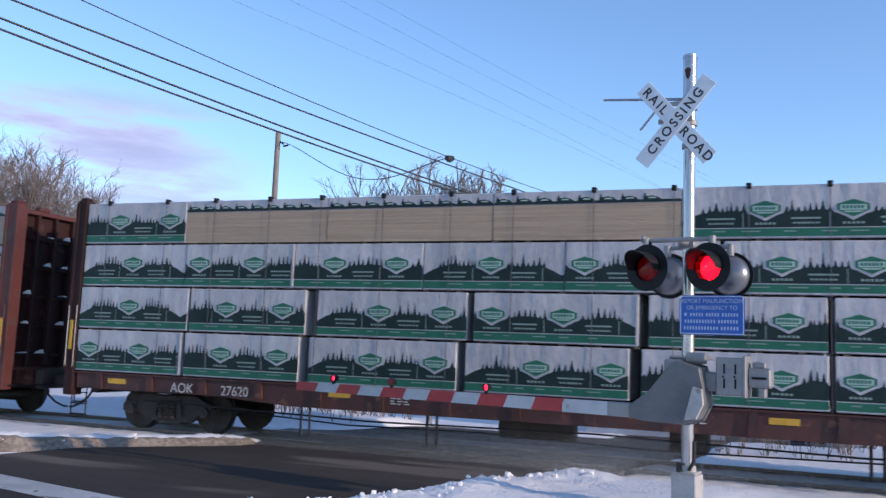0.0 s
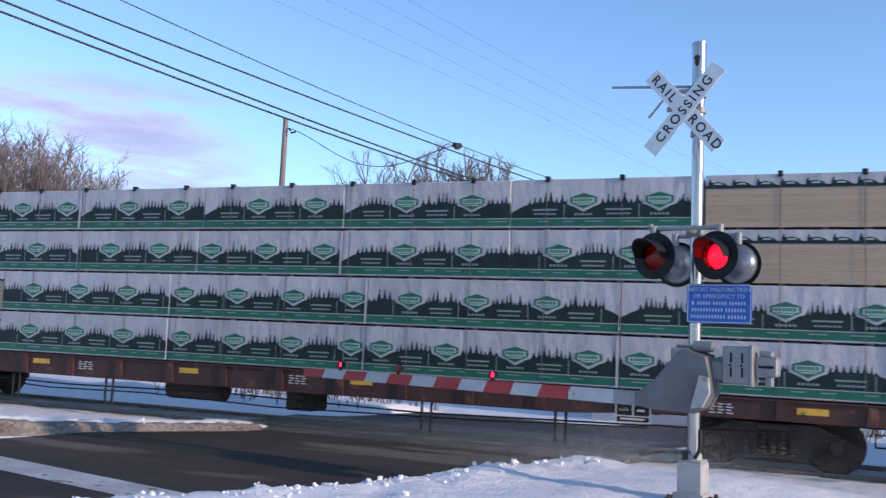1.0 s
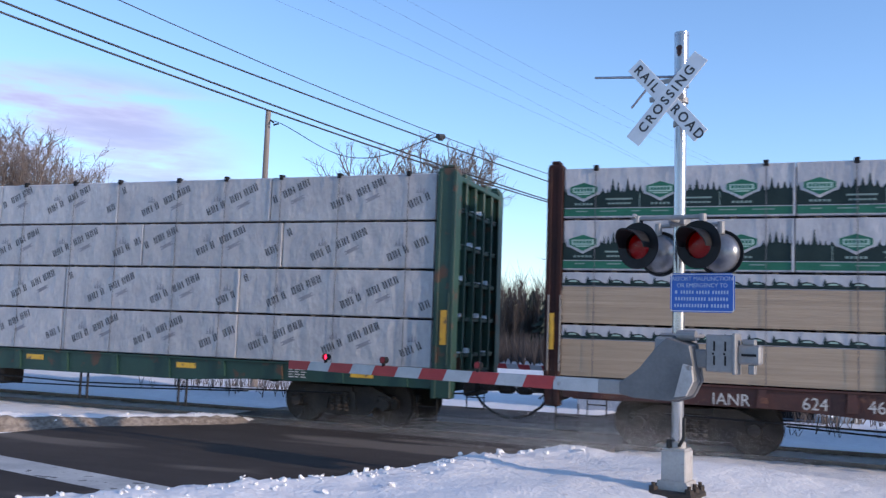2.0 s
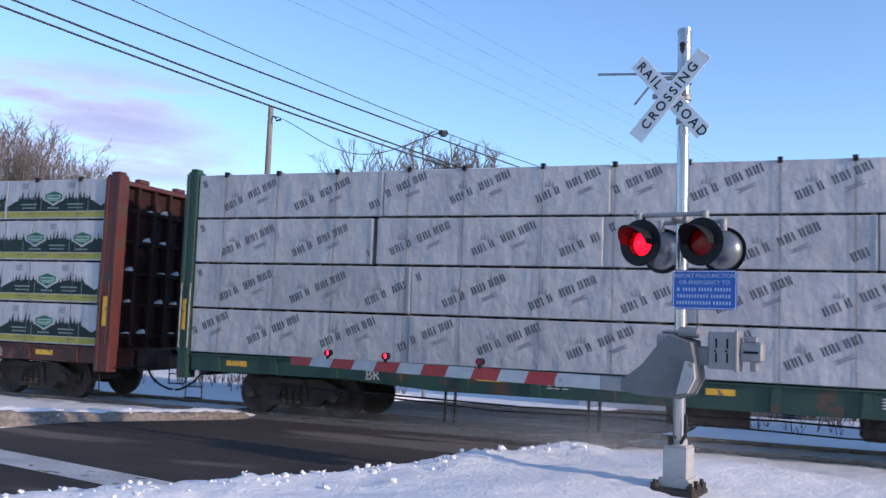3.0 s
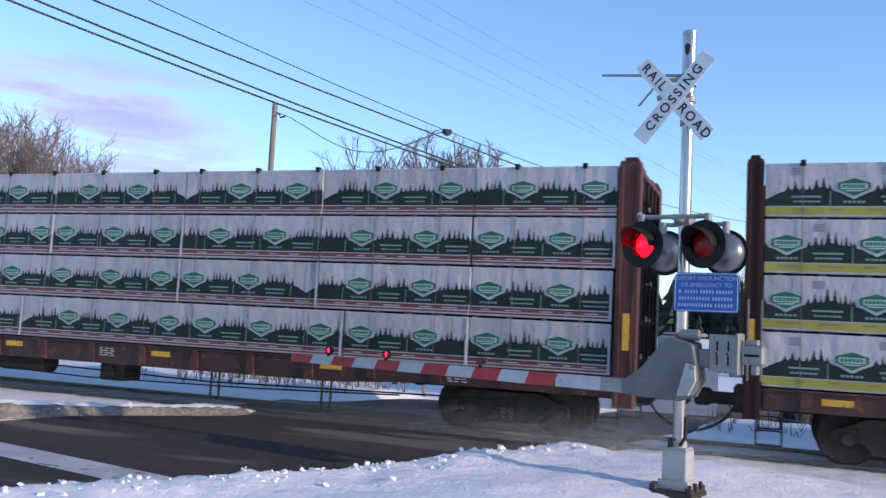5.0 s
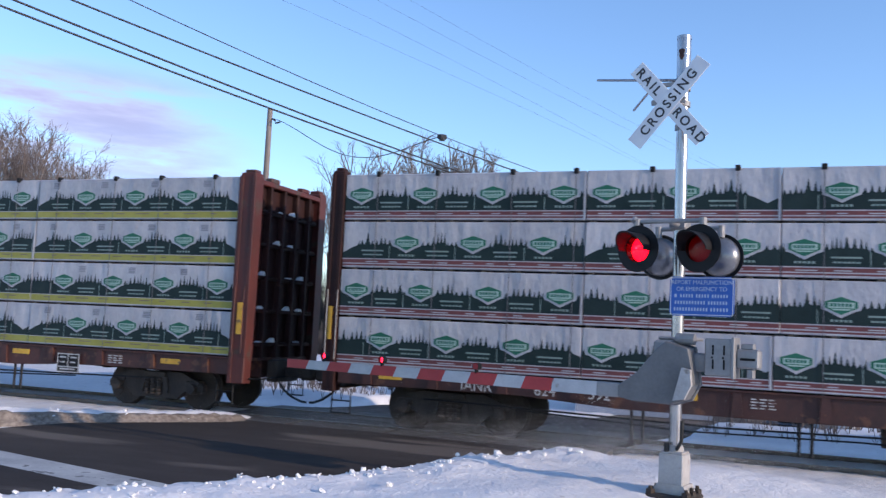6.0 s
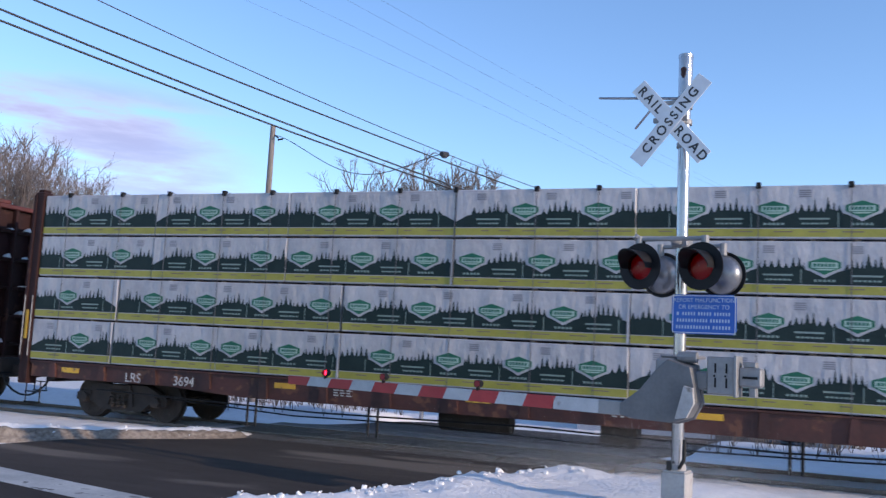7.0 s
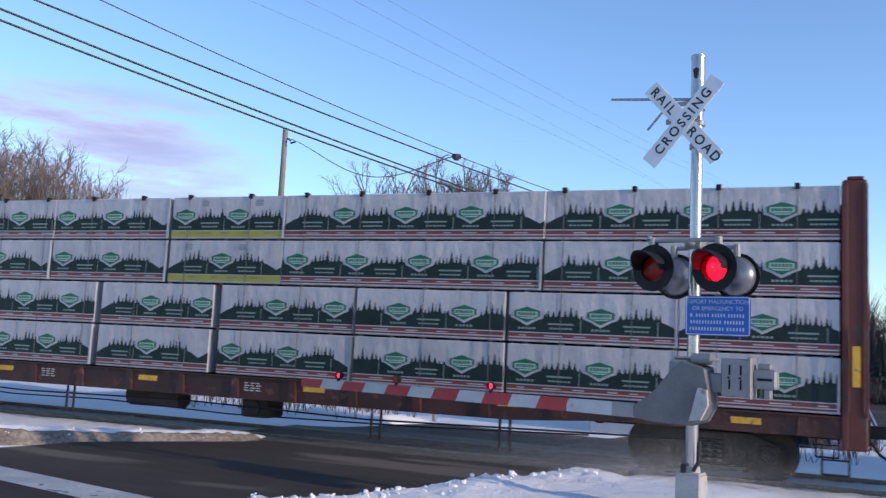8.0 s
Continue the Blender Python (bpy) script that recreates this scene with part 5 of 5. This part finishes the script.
def bare_tree(seed, height, r, stems, lean, twig, label, bole=0.26, full=1.0):
    """Stems that fork low and climb to a rounded crown, each with branches, side shoots and twigs."""
    rnd = random.Random(seed)
    wood, fine = bmesh.new(), bmesh.new()
    trunk = sweep(wood, Vector((0, 0, -0.3)), Vector((0, 0, 1)), height * bole + 0.3, r, r * 0.72, 3, rnd, 0.05, 0.1)
    top, up, _ = trunk[-1]
    for k in range(stems):
        az = 2 * math.pi * k / stems + rnd.uniform(-0.4, 0.4)
        t = lean * math.sqrt((k + 0.5) / stems) * rnd.uniform(0.85, 1.15)
        d = Vector((math.cos(az) * math.sin(radians(t)), math.sin(az) * math.sin(radians(t)), math.cos(radians(t))))
        length = height * (1 - bole) * (1.0 - 0.16 * t / max(lean, 1)) * rnd.uniform(0.88, 1.0)
        start = top - up * rnd.uniform(0, height * bole * 0.3)
        for p, dd, u in sweep(wood, start, d, length, r * 0.46, twig * 1.6, 9, rnd, 0.13, 0.06):
            if u < 0.25:
                continue
            for _ in range(2 if rnd.random() < 0.75 * full else 1):
                blen = length * (0.40 - 0.24 * u) * rnd.uniform(0.7, 1.25)
                for p2, d2, u2 in sweep(fine, p, turned(dd, rnd, rnd.uniform(28, 52)), blen, max(twig * 1.5, r * 0.16 * (1.1 - u)), twig, 4, rnd, 0.2, 0.1):
                    for _ in range(2 + (rnd.random() < 0.5 * full) + (full > 0.9)):
                        tlen = blen * rnd.uniform(0.22, 0.5)
                        for p3, d3, u3 in sweep(fine, p2, turned(d2, rnd, rnd.uniform(22, 55)), tlen, twig * 0.85, twig * 0.5, 2, rnd, 0.25, 0.08):
                            if rnd.random() < 0.6 * full:
                                sweep(fine, p3, turned(d3, rnd, rnd.uniform(20, 50)), tlen * 0.6, twig * 0.5, twig * 0.3, 1, rnd, 0.2, 0.05)
    k = height / max(v.co.z for v in fine.verts)
    for b in (wood, fine):
        for v in b.verts:
            v.co *= k
    t = new("bare_tree")
    tagged(t, label, "tree", "bare trees")
    part("trunk", wood, "bark", t)
    part("crown", fine, "bark", t, "spreading bare winter twigs")
    return t


def spot(yaw, dist):
    """A place on the ground at a bearing left of straight across the track."""
    x, y = -dist * math.sin(radians(yaw)), dist * math.cos(radians(yaw))
    return x, y


def build_trees():
    protos = [bare_tree(3, 15.0, 0.36, 11, 44, 0.017, "tall bare deciduous tree with spreading brown limbs"),
              bare_tree(8, 15.0, 0.34, 10, 40, 0.017, "tall bare deciduous tree with spreading brown limbs")]
    thin = [bare_tree(21, 12.0, 0.12, 4, 16, 0.012, "slender bare sapling beyond the track", 0.55, 0.3),
            bare_tree(25, 12.0, 0.14, 5, 20, 0.012, "slender bare sapling beyond the track", 0.55, 0.3)]
    bushy = bare_tree(31, 12.0, 0.16, 8, 30, 0.014, "small bare tree with a fan of fine twigs", 0.55)
    rnd = random.Random(5)
    used = set()

    def put(proto, yaw, dist, height, own):
        x, y = spot(yaw, dist)
        m = pose(x, y, base_height(y) - 0.05, 0, 0, rnd.uniform(0, 360))
        k = height / own
        if proto not in used:
            used.add(proto)
            proto.scale = (k, k, k)
            proto.matrix_basis = m @ Matrix.Diagonal((k, k, k, 1))
        else:
            o = copy_thing(proto, m)
            o.matrix_basis = m @ Matrix.Diagonal((k, k, k, 1))

    for i, (yaw, dist, h) in enumerate(((54.5, 58, 15.5), (51.6, 60, 15.7), (49.4, 62, 16.0), (48.0, 57, 14.7), (46.6, 60, 15.2), (45.2, 64, 15.5), (44.0, 66, 14.6), (42.8, 64, 13.7), (47.4, 64, 15.9), (50.4, 58, 15.3))):
        put(protos[i % 2], yaw, dist, h, 15.0)
    for i, (yaw, dist, h) in enumerate(((28.2, 45, 11.0), (27.2, 45, 11.9), (26.3, 44, 12.4), (25.4, 46, 12.7), (24.9, 45, 12.2), (24.3, 45, 12.6), (22.7, 45, 12.6), (23.2, 44, 12.3), (22.0, 46, 13.1), (21.2, 46, 12.4))):
        put(thin[i % 2], yaw, dist, h, 12.0)
    for yaw, dist, h in ((19.6, 46, 13.6), (18.9, 48, 12.9), (10.6, 46, 9.3)):
        put(bushy, yaw, dist, h, 12.0)


build_trees()


def conifer(bm, x, y, z, h, w, rnd):
    tiers = 9
    for k in range(tiers):
        z0, z1 = z + h * (0.08 + 0.86 * k / tiers), z + h * min(1.0, 0.08 + 0.86 * (k + 1.7) / tiers)
        r = w * (1 - k / tiers) * rnd.uniform(0.8, 1.1) + 0.1
        tip = bm.verts.new((x + rnd.uniform(-0.1, 0.1), y, z1))
        n = 9
        ring = []
        for i in range(n * 2):
            a = math.pi * i / n + rnd.uniform(-0.1, 0.1)
            q = r * (rnd.uniform(0.85, 1.15) if i % 2 else rnd.uniform(0.4, 0.6))
            ring.append(bm.verts.new((x + q * math.cos(a), y + q * math.sin(a), z0 - (0.25 if i % 2 else -0.1) * rnd.random())))
        for i in range(n * 2):
            bm.faces.new((ring[i], ring[(i + 1) % (n * 2)], tip))


def build_woods():
    rnd = random.Random(9)
    con, bare = bmesh.new(), bmesh.new()
    for i in range(760):
        yaw = rnd.uniform(-14, 34)
        near = yaw < 6
        dist = rnd.uniform(92, 120) if near else rnd.uniform(105, 135)
        x, y = spot(yaw, dist)
        h = rnd.uniform(6.5, 12.5) * (1.0 if near else 0.9 if yaw < 10.5 else 0.92)
        z = base_height(y) - 0.3
        if rnd.random() < (0.09 if yaw < 2 else 0.9 if yaw < 10.5 else 0.06):
            conifer(con, x, y, z, h * 0.80, h * 0.36, rnd)
        else:
            tube(bare, (x, y, z), (x + rnd.uniform(-0.3, 0.3), y, z + h * 0.8), 0.15, 0.05, 4, cap=False)
            for k in range(84):
                zz = z + h * rnd.uniform(0.22, 0.82)
                a, l = rnd.uniform(0, 6.3), h * rnd.uniform(0.04, 0.15)
                tube(bare, (x, y, zz), (x + l * math.cos(a), y + l * math.sin(a), zz + l * rnd.uniform(0.9, 2.4)), 0.024, 0.008, 3, cap=False)
    for i in range(1500):
        yaw = rnd.uniform(-15, 36)
        x, y = spot(yaw, rnd.uniform(86, 104))
        h = rnd.uniform(1.6, 3.6)
        z = base_height(y) - 0.2
        for k in range(12):
            tube(bare, (x, y, z), (x + rnd.uniform(-1, 1), y + rnd.uniform(-1, 1), z + h * rnd.uniform(0.6, 1)), 0.035, 0.01, 3, cap=False)
    tagged(part("conifer_woods", con, "needles"), "dark evergreen woods in the distance", "woods", kind="stuff")
    tagged(part("leafless_woods", bare, "bark_far"), "grey-brown leafless woods in the distance", "woods", kind="stuff")
    weeds = bmesh.new()
    for i in range(520):
        x, y = rnd.uniform(-16, 3), TY + rnd.uniform(3.6, 6.5)
        s, lat = along(x, y)
        if LAT0 - 0.3 < lat < LAT1 + 0.3:
            continue
        z = ground_height(x, y) - 0.03
        for k in range(3):
            tube(weeds, (x, y, z), (x + rnd.uniform(-0.15, 0.15), y + rnd.uniform(-0.1, 0.1), z + rnd.uniform(0.15, 0.55)), 0.008, 0.004, 3, cap=False)
    tagged(part("dry_weeds", weeds, "bark"), "dry brown weeds poking from the snow", "weeds", kind="stuff")


build_woods()


# ---- beyond the track: parked car, board, houses ----
def gable_house(name, at, rz, w, d, wall_h, rise, label, wall_mat, roof_mat):
    z0 = base_height(at[1]) - 0.1
    h = new(name)
    tagged(h, label, "building")
    h.matrix_basis = pose(at[0], at[1], z0, 0, 0, rz)
    bm = bmesh.new()
    plate(bm, [(-w / 2, 0), (w / 2, 0), (w / 2, wall_h), (0, wall_h + rise), (-w / 2, wall_h)], 0, d)
    part("wall", bm, wall_mat, h)
    for sg in (-1, 1):
        bm = bmesh.new()
        o = 0.3
        x1, z1 = sg * (w / 2 + o), wall_h - rise * o / (w / 2)
        pts = [(0, wall_h + rise + 0.02), (x1, z1 + 0.02), (x1, z1 + 0.2), (0, wall_h + rise + 0.2)]
        plate(bm, pts if sg < 0 else pts[::-1], -o, d + o)
        bmesh.ops.recalc_face_normals(bm, faces=bm.faces[:])
        part("roof", bm, roof_mat, h)
    bm = bmesh.new()
    box(bm, -0.5, 0.5, -0.05, 0.0, wall_h * 0.35, wall_h * 0.8, 0.01)
    win = part("window", bm, "dark_glass", h, "dark window")
    bm = bmesh.new()
    for x0, x1, za, zb in ((-0.58, -0.5, 0.32, 0.83), (0.5, 0.58, 0.32, 0.83)):
        box(bm, x0, x1, -0.07, 0.0, wall_h * za, wall_h * zb)
    box(bm, -0.58, 0.58, -0.07, 0.0, wall_h * 0.80, wall_h * 0.83)
    box(bm, -0.58, 0.58, -0.07, 0.0, wall_h * 0.32, wall_h * 0.35)
    part("window_frame", bm, "white", win)
    return h


gable_house("house", (-1.3, 74.0), -10, 3.7, 7.0, 2.0, 1.6, "small grey house with a steep shingle roof", "roof", "roof")
shed = gable_house("shed", (-7.6, 38.3), -82, 4.4, 5.4, 2.55, 0.36, "low pale blue shed with a snow-covered roof", "cladding", "snow")
bm = bmesh.new()
tube(bm, (0.5, 1.1, 2.9), (0.5, 1.1, 3.5), 0.07, n=10)
tube(bm, (0.5, 1.1, 3.45), (0.5, 1.1, 3.53), 0.12, n=10)
part("stove_pipe", bm, "alu", shed, "pale metal stove pipe")


def sign_board(at, rz):
    z0 = base_height(at[1])
    b = new("sign_board")
    tagged(b, "white roadside board with a red and dark emblem", "sign")
    b.matrix_basis = pose(at[0], at[1], z0, 0, 0, rz)
    bm = bmesh.new()
    plate(bm, [(-0.68, 0.55), (0.68, 0.55), (0.68, 2.28), (0.48, 2.46), (-0.48, 2.46), (-0.68, 2.28)], -0.05, 0.05)
    part("panel", bm, "white", b)
    for x in (-0.74, 0.74):
        bm = bmesh.new()
        box(bm, x - 0.06, x + 0.06, -0.1, 0.1, -0.1, 2.25, 0.01)
        part("post", bm, "white", b)
    bm = bmesh.new()
    n = 20
    plate(bm, [(0.5 * math.cos(2 * math.pi * i / n), 1.88 + 0.20 * math.sin(2 * math.pi * i / n)) for i in range(n)], -0.058, -0.05)
    part("emblem", bm, "red_stripe", b, "red oval emblem")
    bm = bmesh.new()
    plate(bm, [(0.4 * math.cos(2 * math.pi * i / n), 1.88 + 0.11 * math.sin(2 * math.pi * i / n)) for i in range(n)], -0.064, -0.058)
    part("emblem_center", bm, "white", b)
    for z, w in ((1.44, 0.5), (1.24, 0.42), (2.18, 0.42)):
        bm = bmesh.new()
        box(bm, -w, w, -0.057, -0.05, z, z + 0.09)
        part("lettering_bar", bm, "grey_ink", b)


sign_board((0.97, 41.0), -8)


def parked_car(at, rz):
    z0 = base_height(at[1]) + 0.02
    c = new("parked_car")
    tagged(c, "blue-grey sport utility car waiting beyond the track", "car")
    c.matrix_basis = pose(at[0], at[1], z0, 0, 0, rz)
    # the car points along -y; outlines are given along its length
    side = [(-2.25, 0.35), (-2.30, 0.75), (-2.15, 0.98), (-1.15, 1.10), (-0.55, 1.12), (2.15, 1.10), (2.28, 0.95), (2.25, 0.38)]
    bm = bmesh.new()
    plate(bm, side, -0.92, 0.92, axis="x")
    bmesh.ops.bevel(bm, geom=bm.edges[:], offset=0.07, segments=2, affect="EDGES")
    part("body", bm, "car_paint", c, smooth=True)
    bm = bmesh.new()
    v = [bm.verts.new(p) for p in ((-0.86, -1.15, 1.08), (0.86, -1.15, 1.08), (0.86, 2.1, 1.08), (-0.86, 2.1, 1.08), (-0.66, -0.42, 1.64), (0.66, -0.42, 1.64), (0.66, 1.75, 1.66), (-0.66, 1.75, 1.66))]
    for q in ((4, 5, 6, 7), (0, 1, 5, 4), (1, 2, 6, 5), (2, 3, 7, 6), (3, 0, 4, 7)):
        bm.faces.new([v[i] for i in q])
    part("cabin_glass", bm, "dark_glass", c, "dark tinted windows")
    bm = bmesh.new()
    box(bm, -0.70, 0.70, -0.50, 1.85, 1.62, 1.70, 0.03)
    for x in (-1, 1):
        tube(bm, (x * 0.87, -1.17, 1.08), (x * 0.67, -0.42, 1.66), 0.035, n=8)
        tube(bm, (x * 0.87, 0.55, 1.08), (x * 0.67, 0.55, 1.66), 0.045, n=8)
        tube(bm, (x * 0.87, 2.1, 1.08), (x * 0.67, 1.75, 1.66), 0.06, n=8)
    part("roof", bm, "car_paint", c)
    for x in (-1, 1):
        for y in (-1.42, 1.40):
            bm = bmesh.new()
            tube(bm, (x * 0.72, y, 0.36), (x * 0.94, y, 0.36), 0.36, n=24)
            w = part("wheel", bm, "rubber", c, "black tyre")
            bm = bmesh.new()
            tube(bm, (x * 0.935, y, 0.36), (x * 0.95, y, 0.36), 0.22, 0.19, n=16)
            part("rim", bm, "alu", w)
        bm = bmesh.new()
        box(bm, x * 0.72 - 0.17, x * 0.72 + 0.17, -2.29, -2.18, 0.74, 0.90, 0.03)
        part("headlight", bm, "white", c, "clear headlight")
        bm = bmesh.new()
        box(bm, x * 1.02 - 0.11, x * 1.02 + 0.11, -0.98, -0.80, 1.10, 1.24, 0.03)
        part("wing_mirror", bm, "car_paint", c)
    bm = bmesh.new()
    box(bm, -0.5, 0.5, -2.32, -2.24, 0.62, 0.84, 0.02)
    part("grille", bm, "black", c)
    bm = bmesh.new()
    box(bm, -0.93, 0.93, -2.33, -2.15, 0.36, 0.56, 0.04)
    part("bumper", bm, "black", c)


parked_car((1.45, 31.5), -16)


# ---- powder snow whirled up by the wheels ----
DUST = []                                    # (cloud, where it hangs, drift along the track, turn in degrees a second)


def dust_cloud(at, spread, count, size, seed, drift, turn):
    """A cloud of loose snow grains, thickest in its middle and low down."""
    g = np.random.default_rng(seed)
    c = g.normal(0, 1, (count, 3)) * np.array(spread)
    c[:, 2] = np.abs(c[:, 2]) - at[2] * 0.6
    corner = np.array([(1, 1, 1), (1, -1, -1), (-1, 1, -1), (-1, -1, 1)]) / 1.7
    r = size * g.uniform(0.5, 1.4, (count, 1, 1))
    v = (c[:, None, :] + corner[None] * r).reshape(-1, 3)
    f = (np.arange(count)[:, None, None] * 4 + np.array([(0, 1, 2), (0, 3, 1), (0, 2, 3), (1, 3, 2)])[None]).reshape(-1, 3)
    me = bpy.data.meshes.new("blowing_snow")
    me.from_pydata(v.tolist(), [], f.tolist())
    me.materials.append(M["snow_dust"])
    ob = tagged(new("blowing_snow", me), "haze of powder snow blown up beside the wheels", "blowing snow", kind="stuff")
    DUST.append((ob, at, drift, turn))


dust_cloud((-1.9, 13.4, 0.40), (0.75, 0.40, 0.36), 24000, 0.0013, 1, 0.10, 2.0)
dust_cloud((-3.2, 13.5, 0.22), (1.10, 0.45, 0.24), 30000, 0.0013, 2, 0.14, -1.5)
dust_cloud((-0.9, 13.1, 0.25), (0.90, 0.35, 0.20), 16000, 0.0013, 3, 0.08, 1.5)
dust_cloud((-5.6, 13.9, 0.16), (1.80, 0.40, 0.16), 20000, 0.0013, 4, 0.15, -1.0)
dust_cloud((-3.4, 15.9, 0.30), (2.60, 0.70, 0.34), 24000, 0.0016, 5, 0.12, 0.5)
dust_cloud((-2.0, 12.4, 0.20), (0.80, 0.40, 0.14), 16000, 0.0015, 6, 0.08, 2.0)


# ---- movement ----
def motions():
    times = [i * 0.5 for i in range(17)]
    nudge = {3.0: -0.13, 3.5: 0.04, 5.5: -0.17, 6.0: 0.03, 6.5: 0.15, 7.0: 0.08, 7.5: 0.12, 8.0: 0.11}            # small unevenness of the train's pace
    for thing, rest, k in MOVING:
        walk(thing, [(t, pose(START + SPEED * t + nudge.get(t, 0.0) - PITCH * k, TY, 0) @ rest) for t in times])
    for thing, rest, k in MOVING[:len(CARS)]:
        for w in thing.children_recursive:
            if w.name.split(".")[0] == "wheelset":
                x = w.matrix_basis.translation.x
                rows = []
                for i in range(0, 241):
                    t = i / FPS
                    rows.append((t, pose(x, 0, 0.42, 0, math.degrees(SPEED * t / 0.42) % 360, 0)))
                walk(w, rows)
    for cloud, (x, y, z), drift, turn in DUST:
        walk(cloud, [(t, pose(x + drift * (t - 4), y, z + 0.04 * math.sin(1.3 * t + x), 0, 0, turn * (t - 4))) for t in times])
    # the lamps burn steadily; added slats uncover them in turn to make them flash
    swaps = [(0.34 + 1.109 * i, True) for i in range(7)] + [(0.89 + 1.102 * i, False) for i in range(7)]
    for slat, at, left in SHUTTERS:
        def held(t, lit):
            return t, pose(*at, -84 if lit else 0, 0, 0)
        lit = not left
        rows = [held(0.0, lit)]
        for t, to_left in sorted(swaps):
            if t < 7.9:
                goes_on = to_left == left
                d = 0.03 if goes_on else -0.025
                rows += [held(t + d - 0.02, lit), held(t + d + 0.02, goes_on)]
                lit = goes_on
        rows.append(held(8.0, lit))
        walk(slat, rows)


motions()
